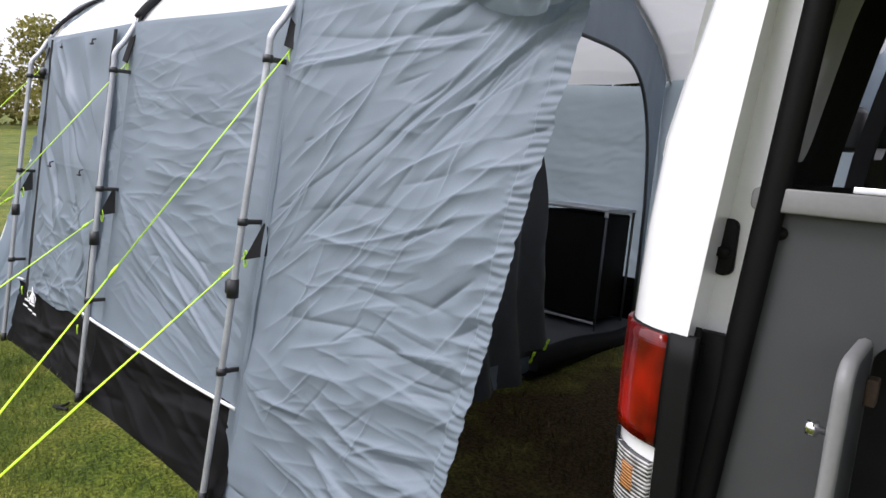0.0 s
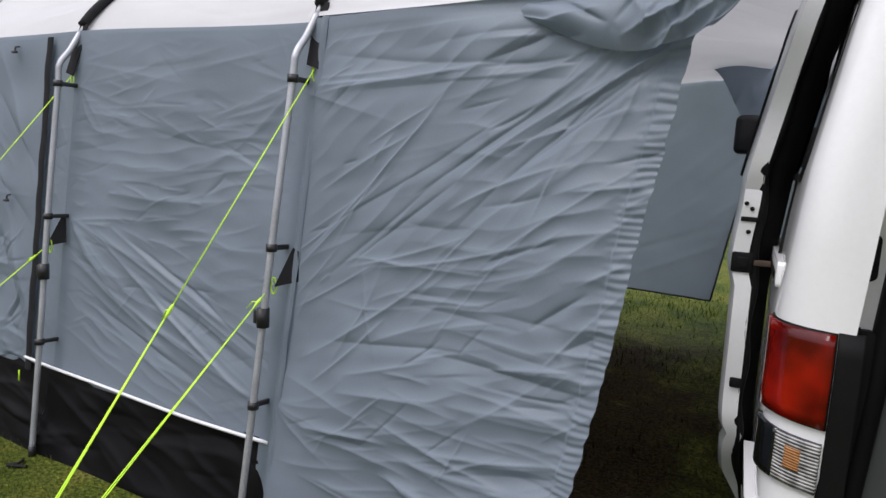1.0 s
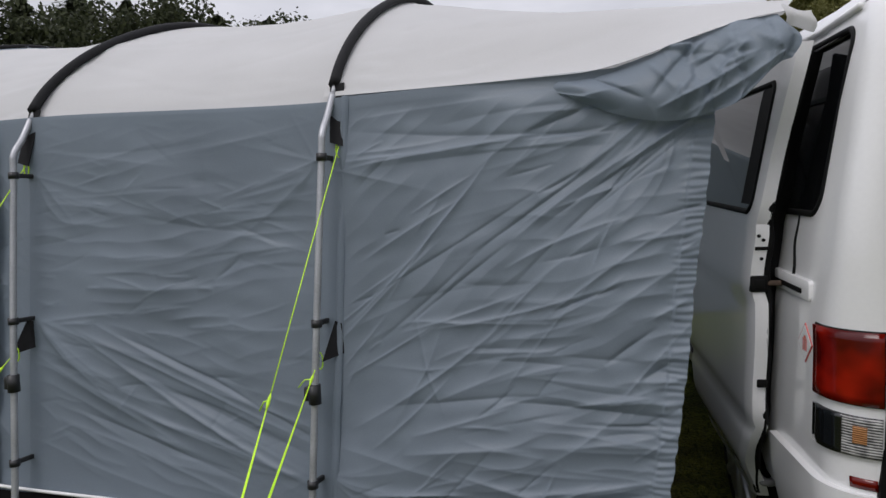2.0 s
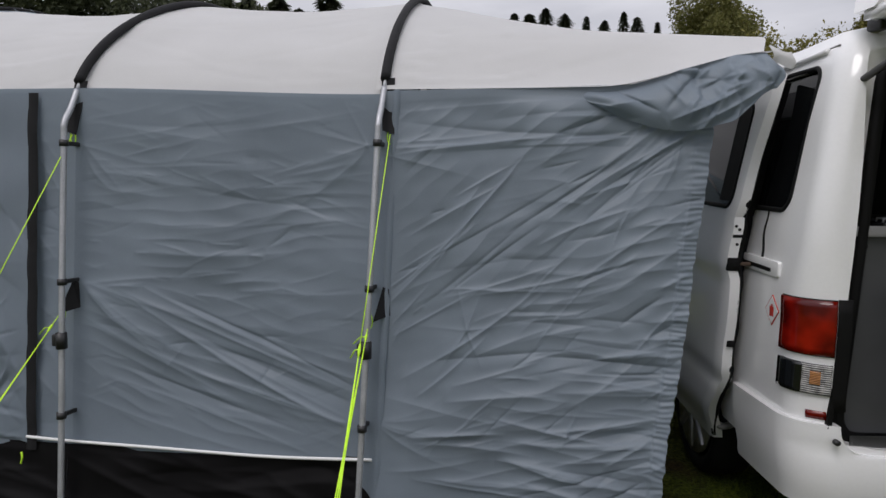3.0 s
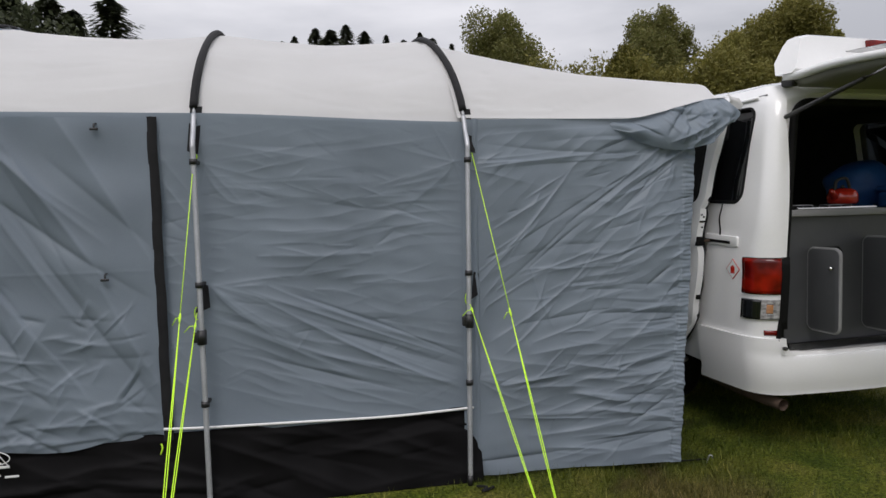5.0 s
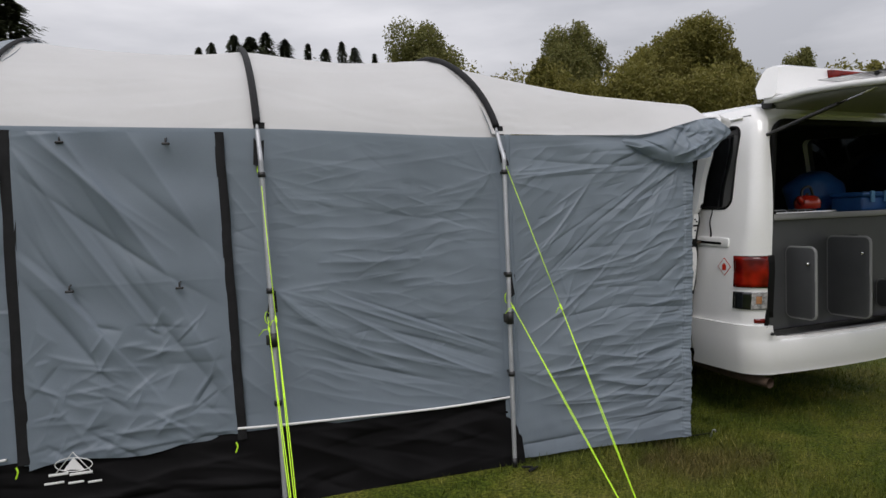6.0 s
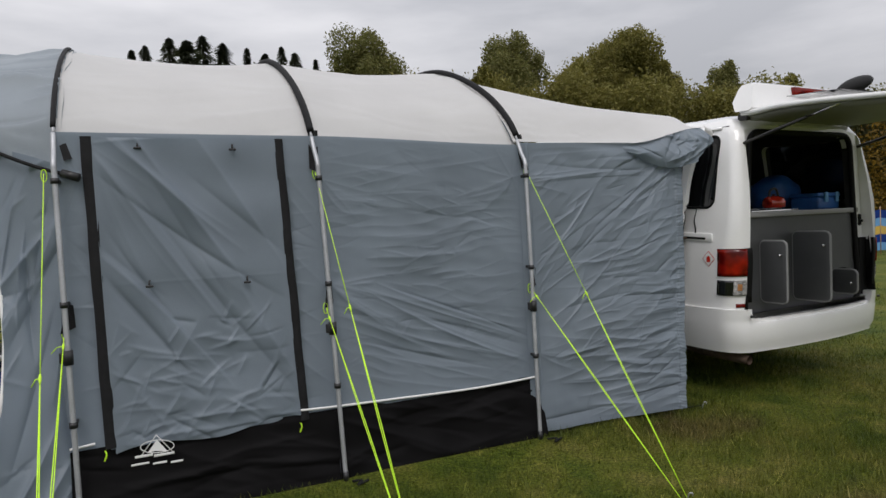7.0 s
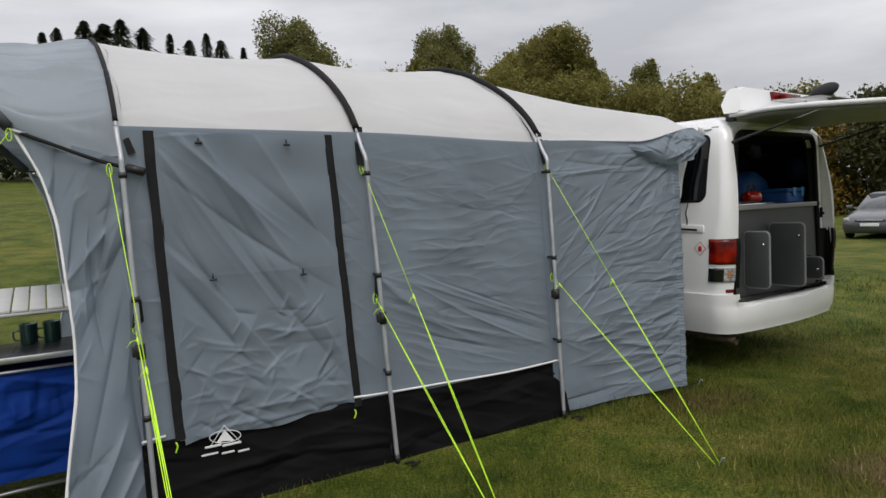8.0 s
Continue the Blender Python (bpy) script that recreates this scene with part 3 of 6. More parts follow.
def tunnel(u, v):
    """The near side of the tunnel that runs to the van."""
    z = lerp(lerp(0.02, 0.04, u), lerp(SEAM - 0.008, 1.86, u), v)
    xe = lerp(EDGE_LOW.x, EDGE_HIGH.x, v) + 0.012 * np.sin(v * 17) * v * (1 - v)
    ye = lerp(EDGE_LOW.y, EDGE_HIGH.y, v)
    x = lerp(hoop_x(0, z) - 0.012, xe, u)
    y = lerp(wall_y(z) - 0.004, ye, 0.75 * u + 0.25 * u * u)
    free = np.clip(u * 7, 0, 1) * np.clip((1 - u) * 8 + 0.35, 0, 1)
    w = 0.95 * folds(x, z, 41, 15, (0.05, 1.25, 0.7, 1.75), (28, 50), (0.3, 0.85), (0.005, 0.014), (0.005, 0.011))
    w += 1.2 * folds(x, z, 42, 30, (0.15, 1.2, 0.08, 0.85), (-10, 14), (0.2, 0.7), (0.010, 0.026), (0.006, 0.013))
    w += 0.75 * folds(x, z, 40, 20, (0.05, 1.25, 0.5, 1.75), (28, 52), (0.15, 0.5), (0.003, 0.005), (0.004, 0.008))
    w += folds(x, z, 43, 26, (0.02, 1.3, 0.1, 1.8), (10, 70), (0.05, 0.18), (0.003, 0.007), (0.002, 0.005))
    w += 1.4 * folds(x, z, 44, 34, (0.85, 1.28, 0.1, 1.75), (6, 38), (0.12, 0.34), (0.007, 0.016), (0.005, 0.012))
    w += 1.2 * folds(x, z, 45, 13, (0.1, 1.0, 1.62, 1.83), (-6, 6), (0.4, 1.0), (0.01, 0.022), (0.005, 0.010))
    w += fan(x, z, 54, 1.22, 1.78, (196, 238), 10, 1.0, 0.010, 0.006) + fan(x, z, 55, 0.03, 0.52, (-14, 30), 7, 0.6, 0.008)
    w += ripples(x, z, z - 0.10 * u * u, 116, 0.066, 0.0068) * step(0.25, 0.8, u) * (1 - step(1.35, 1.7, z)) + ripples(x, z, z - 0.75 * x, 119, 0.085, 0.0045) * step(0.7, 1.2, z)
    w += 0.7 * folds(x, z, 56, 60, (0.45, 1.12, 0.08, 1.2), (-6, 24), (0.14, 0.5), (0.006, 0.014), (0.005, 0.011))
    w += star(x, z, 46, 0.405, 0.90, 6, 0.3, 0.007) + star(x, z, 47, 0.03, 1.6, 6, 0.4, 0.010)
    w += 0.016 * undulate(x, z, 48, 0.36) + 0.0025 * undulate(x, z, 49, 0.14) + 0.0012 * undulate(x * 0.5, z, 57, 0.05)
    gather = step(0.93, 0.972, u)
    w = w * free * (1 - step(0.93, 0.99, v)) + gather * (0.0016 * np.sin(z * 300 + 5 * undulate(x, z, 50, 0.12)) + 0.0028 * undulate(x * 0.3, z, 51, 0.017) + 0.004 * undulate(x * 0.3, z, 53, 0.06))
    hem = step(0.955, 0.96, u) * 0.006
    return x + gather * 0.004 * undulate(z, z, 52, 0.05), y - w - hem, z


def van_end(v):
    """Where the tunnel roof lies over the van's gutter and roof."""
    y = lerp(0.09, 3.46, v)
    rise = step(0.0, 0.16, v) * step(0.0, 0.16, 1 - v)
    return lerp(1.50, 1.67, rise) - 0.062 * (y - 0.1), y, 1.945 + 0.18 * rise + lift(y)


def tunnel_roof(u, v):
    y, z = arch(v)
    xe, ye, ze = van_end(v)
    x = lerp(HOOPS[0], xe, u)
    w = 1.6 * folds(x, v * 4, 75, 50, (0, 1.5, 0, 4), (-20, 30), (0.2, 0.8), (0.008, 0.03), (0.002, 0.006))
    w += folds(x, v * 4, 76, 14, (0.1, 0.6, 0.1, 0.7), (-60, 60), (0.06, 0.2), (0.005, 0.015), (0.004, 0.01))
    t = u ** 0.92
    edge = SEAM - 0.016 + 0.113 * step(0.25, 1, (x - 0.70) / 0.80)
    near = 1 - step(0, 0.14, v)
    w = w + (edge - lerp(SEAM, 1.945, t)) * near
    up = np.clip(x / 1.34, 0, 1.05)
    y = y + (lerp(0.253, 0.150, 0.75 * up + 0.25 * up * up) - 0.005 - lerp(0.27, 0.09, t)) * near
    return x, lerp(y, ye, t), lerp(z, ze, t) + w + 0.05 * np.sin(np.pi * u) * np.sin(np.pi * v)


def flap(u, v):
    """The loose corner of grey cloth that hangs folded over the tunnel's top edge."""
    xa, xb = 0.70, 1.50
    x = lerp(xa, xb, u)
    top = SEAM - 0.012 + 0.109 * step(0.25, 1, u)
    low = top - 0.02 - 0.22 * step(0.02, 0.72, u) + 0.10 * step(0.8, 1.0, u)
    z = lerp(low, top, v)
    y_wall = lerp(0.26, 0.13, step(0, 1, u))
    belly = np.sin(np.pi * np.clip(v * 0.8 + 0.2, 0, 1)) * 0.075 * step(0.0, 0.35, u)
    w = 1.5 * folds(x, z, 61, 30, (xa, xb, 1.65, 1.95), (-35, 40), (0.08, 0.35), (0.006, 0.02), (0.006, 0.016))
    w += 1.5 * folds(x, z, 62, 34, (1.15, xb, 1.65, 1.98), (40, 130), (0.05, 0.2), (0.005, 0.014), (0.005, 0.014))
    return x + 0.02 * np.sin(v * 5) * u, y_wall - 0.015 - belly - w - 0.012 * (1 - v), z


def far_tunnel(u, v):
    z = lerp(0.55, SEAM + 0.04 + 0.06 * u + 0.19, v)
    x = lerp(HOOPS[0], lerp(1.12, 1.38, v), u)
    w = folds(x, z, 63, 20, (0, 1.4, 0.4, 1.8), (20, 45), (0.3, 1.0), (0.008, 0.02), (0.004, 0.01))
    return x, 2 * MID - lerp(wall_y(z), 0.3, u) - w, z


def door_arch(y):
    """Top of the inner doorway, as a height over y; below the sill where there is none."""
    a = np.clip((y - 1.0) / 2.42, 0, 1)
    return 0.24 + 1.9 * np.clip(1 - np.abs(2 * a - 1) ** 5, 0, 1) ** 0.4


def build_inner_wall():
    """The wall between room and tunnel, with its arched doorway."""
    ys = np.linspace(0.30, 2 * MID - 0.30, 90)
    near = np.where(ys > MID, 2 * MID - ys, ys)
    tops = np.interp(near, ARCH_Y, ARCH_Z) - 0.01 + lift(ys)
    rng = np.random.RandomState(3)
    verts, faces = [], []
    for y, t in zip(ys, tops):
        hole = door_arch(y) if 1.0 < y < 3.42 else 0.24
        x, g = HOOPS[0] + 0.01 + 0.008 * rng.uniform(-1, 1), SLOPE * (y - 0.3)
        verts += [(x, y, g), (x + 0.01, y, 0.24), (x, y, max(0.2405, min(hole, t - 0.02))), (x, y, t)]
    for k in range(len(ys) - 1):
        a, b = 4 * k, 4 * k + 4
        faces += [(a, b, b + 1, a + 1), (a + 2, b + 2, b + 3, a + 3)]
    raw("inner_wall", verts, faces, GREY, awning, "grey inner wall with an arched doorway")
    edge = [(HOOPS[0] + 0.014, y, float(min(door_arch(y), 2.2))) for y in np.linspace(1.0, 3.42, 60)]
    part("doorway_binding", tube_bm(edge, 0.012, 6), DARK_CLOTH, awning, "dark binding round the doorway")

    def curtain(u, v):
        y, z = lerp(0.95, lerp(2.2, 1.9, v), u), lerp(0.03, 1.62, v)
        return 0.05 + 0.04 * np.sin(u * 26 + 2 * np.sin(v * 4)) * (0.4 + 0.6 * u) + folds(y, z, 64, 16, (1, 2.1, 0, 1.6), (60, 120), (0.3, 0.9), (0.01, 0.03), (0.006, 0.015)), y, z

    sheet("door_curtain", curtain, 80, 60, DARK_CLOTH, awning, "charcoal door flap hanging open")

    for y, z in ((1.97, 0.30), (2.11, 0.355)):
        pull = [(0.105 + 0.012 * math.cos(a), y + 0.012 * math.sin(2 * a), z - 0.035 + 0.035 * math.cos(a)) for a in [2 * math.pi * k / 16 for k in range(16)]]
        part("zip_pull", tube_bm(pull, 0.004, 6, closed=True), LIME, awning, "fluorescent zip pull cord")

    def sill(u, v):
        y = lerp(2.0, 3.5, u)
        a = np.pi * 2 * v
        return 0.06 + 0.07 * np.cos(a) + 0.02 * np.sin(u * 9), y, 0.20 + 0.08 * np.sin(a) + 0.02 * np.sin(u * 7)

    sheet("door_sill", sill, 40, 14, BLACK_CLOTH, awning, "black rolled mud sill under the doorway")


def front_wall(u, v):
    near = lerp(0.30, 2 * MID - 0.30, u)
    y2 = np.where(near > MID, 2 * MID - near, near)
    z = (np.interp(y2, ARCH_Y, ARCH_Z) + lift(near)) * v
    return HOOPS[2] + 0.02 + 0.01 * undulate(near, z, 65, 0.3), near, z


# porch at the front
PORCH_EDGE = ((1.88, -2.95, 0.50), (1.66, -2.845, 0.42), (1.42, -2.795, 0.34), (1.16, -2.78, 0.26), (0.91, -2.765, 0.18), (0.67, -2.775, 0.10), (0.445, -2.815, 0.04), (0.26, -2.845, 0.0), (0.0, -2.88, -0.05))


def porch_edge(z):
    zs = [p[0] for p in PORCH_EDGE][::-1]
    return smooth_interp(z, zs, [p[1] for p in PORCH_EDGE][::-1]), smooth_interp(z, zs, [p[2] for p in PORCH_EDGE][::-1])


def build_porch(far):
    def side(y):
        return 2 * MID - y if far else y

    def wing(u, v):
        zt = lerp(1.72, 1.87, u)
        z = zt * v
        xe, ye = porch_edge(np.minimum(z, 1.88))
        x = lerp(HOOPS[2] - 0.005, xe, u)
        w = 3.4 * folds(x, z, 66, 34, (-2.95, -2.5, 0, 1.8), (50, 105), (0.25, 0.8), (0.012, 0.03), (0.004, 0.012))
        w += 1.8 * folds(x, z, 67, 36, (-2.95, -2.5, 0, 1.8), (-30, 70), (0.05, 0.2), (0.005, 0.012), (0.002, 0.006))
        return x, side(lerp(wall_y(z) + 0.02, ye, u) - w), z

    sheet("porch_wing", wing, 80, 220, GREY, awning, "grey porch side panel with a curved white edge")
    pts = []
    for z in np.linspace(0, 1.88, 40):
        x, y = porch_edge(z)
        pts.append((float(x) - 0.004, side(float(y)), z))
    part("piping", tube_bm(pts, 0.008, 6), PIPING, awning, "white piping on the porch edge")
    rod = [(-2.95, side(0.49), 1.875), (-2.80, side(0.38), 1.80), (-2.62, side(0.27), 1.715), (-2.47, side(0.215), 1.665)]
    part("rod_sleeve", tube_bm(spline(rod), 0.009, 8), WEB, awning, "black sleeve of the brow rod")
    part("rod_cap", tube_bm([(-2.50, side(0.228), 1.676), (-2.43, side(0.20), 1.652)], 0.021, 10), PLASTIC, awning, "black rubber cap on the brow rod")
    part("rod_tip", tube_bm([(-2.98, side(0.50), 1.885), (-2.90, side(0.455), 1.852)], 0.009, 8), STEEL, awning, "bright steel rod tip")


def porch_hoop(v):
    a = np.pi * v
    return -2.96 - 0.55 * np.sin(a), MID - (MID - 0.50) * np.cos(a), 1.89 + 0.62 * np.sin(a)


def canopy(u, v):
    y, z = arch(v)
    hx, hy, hz = porch_hoop(v)
    drop = 0.14 * (1 - step(0, 0.06, v))
    x = lerp(HOOPS[2], hx, u)
    w = 4.0 * folds(u * 0.6, v * 4, 68, 90, (0, 0.6, 0, 4), (-12, 30), (0.15, 0.5), (0.010, 0.026), (0.004, 0.010))
    return x, lerp(y, hy, u), lerp(z - drop, hz, u) - 0.05 * np.sin(np.pi * u) + w


roof(0)
roof(1)
for i in (0, 1):
    wall(i)
    wall(i, True)
    skirt(i)
    skirt(i, True)
sheet("tunnel_panel", tunnel, 340, 480, GREY, awning, "creased grey tunnel wall gathered along its elastic edge")
sheet("tunnel_panel", far_tunnel, 60, 80, GREY_BACKLIT, awning, "grey tunnel wall on the far side")
edge_u = [far_tunnel(np.array([1.0]), np.array([k / 20])) for k in range(21)]
hem_u = [far_tunnel(np.array([k / 20]), np.array([0.0])) for k in range(21)]
for line in (edge_u, hem_u):
    part("edge_binding", tube_bm([tuple(float(c[0]) for c in np.broadcast_arrays(*p)) for p in line], 0.007, 6), DARK_CLOTH, awning, "dark binding on the far wall's edge")
sheet("tunnel_roof", tunnel_roof, 80, 150, WHITE_CLOTH, awning, "off-white tunnel roof sloping to the van gutter")
sheet("tunnel_flap", flap, 150, 60, GREY, awning, "loose crumpled corner of grey cloth at the gutter")


def far_flap(u, v):
    """A loose corner of cloth that hangs inside at the far gutter."""
    x, z = lerp(0.98, 1.44, u), lerp(2.18 - 0.10 * u - 0.34 * np.sin(np.pi * u ** 1.6) ** 1.1, 2.26, v)
    return x, 3.30 - 0.06 * np.sin(np.pi * u) - folds(x, z, 69, 14, (1, 1.45, 1.7, 2), (40, 130), (0.1, 0.3), (0.01, 0.03), (0.008, 0.02)), z


sheet("tunnel_flap", far_flap, 40, 20, GREY, awning, "loose hanging corner of grey cloth")


def gutter_strip(u, v):
    """The pale strip of webbing that grips the van's gutter, its end bent over."""
    x = lerp(1.49, 1.565, u) + 0.006 * np.sin(v * 5)
    return x, 0.088 - 0.012 * np.sin(np.pi * v) + 0.006 * np.sin(u * 5), lerp(1.915, 1.972, v) - 0.02 * u + 0.006 * np.sin(u * 5 + v)


sheet("gutter_strip", gutter_strip, 16, 12, WHITE_CLOTH, awning, "pale webbing strip clamped to the gutter")
build_inner_wall()
sheet("front_wall", front_wall, 40, 40, GREY, awning, "grey closed front wall")
sheet("groundsheet", lambda u, v: (lerp(-2.5, 0.0, u), lerp(0.1, 2 * MID - 0.1, v), 0.022 + SLOPE * np.maximum(0, lerp(0.1, 2 * MID - 0.1, v) - 0.3) + 0.006 * undulate(u * 2.5, v * 3.6, 98, 0.3)), 60, 80, DARK_CLOTH, awning, "charcoal groundsheet inside the awning")
build_porch(False)
build_porch(True)
sheet("porch_canopy", canopy, 70, 260, GREY_SKYLIT, awning, "grey porch canopy reaching forward")
part("porch_sleeve", tube_bm([tuple(map(float, porch_hoop(k / 40))) for k in range(41)], 0.03, 8), DARK_CLOTH, awning, "dark sleeve over the porch hoop")

PIPE_Y = wall_y(0.37) - 0.012
part("piping", tube_bm(spline([(-1.46, PIPE_Y, 0.395), (HOOPS[1], PIPE_Y, 0.385), (-0.9, PIPE_Y + 0.008, 0.37), (-0.4, PIPE_Y + 0.008, 0.355), (0.03, PIPE_Y, 0.365)]), 0.007, 6), PIPING, awning, "white reflective piping over the skirt")
part("piping", tube_bm([(-2.535, PIPE_Y, 0.385), (-2.43, PIPE_Y, 0.395)], 0.007, 6), PIPING, awning, "white reflective piping over the skirt")


def strip(name, x_top, x_low, z_low, width, material, lift, label):
    """A band of cloth laid down the wall."""
    def place(u, v):
        z = lerp(z_low, SEAM - 0.005, v)
        x = lerp(x_low, x_top, v) + (u - 0.5) * width + 0.0018 * undulate(z, z, 12, 0.2)
        return x, wall_y(z) - lift - 0.006 * np.sin(np.pi * u) - 0.004 * undulate(x, z, 14, 0.15), z
    sheet(name, place, 6, 60, material, awning, label)


strip("zip_cover", -2.395, -2.365, 0.36, 0.05, WEB, 0.012, "black zip cover beside the door panel")
strip("zip_cover", -1.475, -1.44, 0.34, 0.045, WEB, 0.012, "black zip cover beside the door panel")
strip("seam_tape", 0.105, 0.045, 0.10, 0.028, GREY, 0.012, "grey seam tape down the tunnel joint")


def door_cloth(u, v):
    """The door panel that hangs between the two zips, its hem over the skirt."""
    z = lerp(0.33 + 0.02 * np.sin(u * 9) + 0.03 * u, SEAM - 0.01, v)
    x = lerp(lerp(-2.345, -2.375, v), lerp(-1.46, -1.495, v), u)
    inside = np.sin(np.pi * np.clip(u, 0, 1)) ** 0.5
    w = 1.7 * folds(x, z, 91, 16, (-2.4, -1.5, 0.6, 1.8), (-62, -38), (0.6, 1.4), (0.015, 0.04), (0.006, 0.015))
    w += 1.5 * folds(x, z, 92, 80, (-2.4, -1.5, 0.35, 0.95), (-40, 75), (0.06, 0.28), (0.004, 0.012), (0.003, 0.008))
    w += folds(x, z, 93, 10, (-2.4, -1.5, 0.34, 0.5), (-10, 20), (0.15, 0.5), (0.008, 0.016), (0.006, 0.014))
    w += ripples(x, z, z + 0.3 * x, 122, 0.075, 0.004) * (1 - step(0.6, 0.9, z))
    w += fan(x, z, 97, -2.39, 1.80, (-40, -78), 7, 1.5, 0.014) + fan(x, z, 99, -2.36, 0.42, (8, 42), 7, 0.6, 0.008)
    w += star(x, z, 94, -2.39, 1.82, 9, 1.0, 0.012) + star(x, z, 95, -2.05, 0.74, 7, 0.3, 0.010)
    w += 0.0018 * np.exp(-((z - 1.13) / 0.006) ** 2)
    return x, wall_y(z) - 0.012 - (w + 0.012 * undulate(x, z, 96, 0.25)) * inside + 0.012 * inside, z


sheet("door_panel", door_cloth, 150, 220, GREY, awning, "grey zipped door panel with a crumpled hem")


def build_toggles():
    for x, z in ((-2.155, 1.125), (-1.69, 1.11), (-2.17, 1.81), (-1.72, 1.805)):
        y = wall_y(z) - 0.03
        bm = box_bm(x - 0.018, x + 0.018, y - 0.008, y + 0.006, z - 0.018, z - 0.006, 0.004)
        tube_bm([(x, y, z - 0.012), (x, y + 0.004, z + 0.012), (x + 0.004, y + 0.02, z + 0.016)], 0.005, 6, bm=bm)
        part("toggle", bm, PLASTIC, awning, "small black window toggle")
    for x, z in ((-2.39, 0.36), (-1.47, 0.335)):
        y = wall_y(z) - 0.03
        part("zip_pull", tube_bm(spline([(x, y, z), (x + 0.006, y - 0.004, z - 0.02), (x - 0.004, y, z - 0.05)]), 0.004, 6), LIME, awning, "fluorescent zip pull cord")


build_toggles()


def build_emblem():
    """Plain pale shapes on the skirt: a leaning hoop, a peak within a roof line, and two rows of bars."""
    def on(x, z, out=0.043):
        return (x, float(wall_y(z)) - out, z)
    cx, cz = -2.165, 0.343
    hoop = [on(cx + 0.074 * math.cos(a), cz + 0.030 * math.sin(a) - 0.10 * 0.074 * math.cos(a)) for a in [2 * math.pi * k / 40 for k in range(40)]]
    part("emblem_ring", tube_bm(hoop, 0.0022, 5, closed=True), PIPING, awning, "white printed ring")
    part("emblem_roof", tube_bm([on(cx - 0.072, cz - 0.030), on(cx - 0.002, cz + 0.055), on(cx + 0.070, cz - 0.042)], 0.0026, 5), PIPING, awning, "white printed roof line")
    bm = bmesh.new()
    bm.faces.new([bm.verts.new(on(x, z)) for x, z in ((cx - 0.045, cz - 0.024), (cx - 0.001, cz + 0.032), (cx + 0.044, cz - 0.032), (cx - 0.012, cz - 0.020))])
    ext = bmesh.ops.extrude_face_region(bm, geom=bm.faces[:])
    for v in ext["geom"]:
        if isinstance(v, bmesh.types.BMVert):
            v.co.y += 0.003
    part("emblem_peak", bm, PIPING, awning, "white printed peak", smooth=False)
    rows = ((0.293, 0.012, -0.100, (0.078, 0.092)), (0.257, 0.010, -0.118, (0.078, 0.062, 0.056)))
    for z, h, x, widths in rows:
        for w in widths:
            x0, z0 = cx + x, z - 0.10 * x
            y = float(wall_y(z0)) - 0.045
            part("print_bar", box_bm(x0, x0 + w, y, y + 0.003, z0, z0 + h, 0.001, 1), PIPING, awning, "white printed bar")
            x += w + (0.004 if h > 0.011 else 0.016)


build_emblem()


def build_pole(i, far=False):
    x = HOOPS[i]

    def at(y, z):
        return (float(hoop_x(i, z)), 2 * MID - y if far else y, z + (0.2 if far else 0))
    low = [at(y - 0.012, z) for y, z in POLE]
    pole = part("pole", tube_bm(spline(low + [at(0.218, 1.785), at(0.265, 1.868)], 6), 0.0125, 12), STEEL, awning, "galvanised steel pole bent at the shoulder")
    if far:
        return
    part("tip", tube_bm([at(0.258, 1.856), at(0.305, 1.935)], 0.009, 10), STEEL, pole, "thin bright hoop end")
    for z in (0.51, 1.06, 1.635):
        y, x = float(pole_y(z)) - 0.012, float(hoop_x(i, z))
        bm = tube_bm([(x, y, z - 0.013), (x, y, z + 0.013)], 0.019, 14)
        m = Matrix.Translation((x, y, z)) @ Matrix.Rotation(radians(-8), 4, "Z")
        reach = float(wall_y(z)) - y + 0.025
        box_bm(-0.007, 0.007, 0.012, reach, -0.009, 0.009, 0.003, bm=bm, m=m)
        box_bm(-0.014, 0.012, reach - 0.012, reach + 0.006, -0.018, 0.014, 0.004, bm=bm, m=m)
        part("clip", bm, PLASTIC, pole, "black plastic pole clip")
    y, x = float(pole_y(0.82)) - 0.014, float(hoop_x(i, 0.82))
    bm = tube_bm([(x, y, 0.785), (x, y, 0.852)], 0.022, 12)
    box_bm(x - 0.036, x - 0.014, y - 0.013, y + 0.013, 0.795, 0.845, 0.005, bm=bm)
    part("pole_lock", bm, PLASTIC, pole, "black height lock")
    x = float(hoop_x(i, 0))
    part("foot", tube_bm([(x, 0.016, 0.0), (x, 0.02, 0.05)], 0.015, 10), PLASTIC, pole, "black plastic foot cap")


def cloth_triangle(name, corners, label):
    """A tapered webbing tab with some thickness."""
    bm = bmesh.new()
    a = [bm.verts.new(c) for c in corners]
    f = bm.faces.new(a)
    ext = bmesh.ops.extrude_face_region(bm, geom=[f])
    for v in ext["geom"]:
        if isinstance(v, bmesh.types.BMVert):
            v.co.y -= 0.004
    part(name, bm, WEB, awning, label, smooth=False)


GUY_OFF = (0.03, 0.0, -0.045)  # how far beside its pole each upper rope is tied


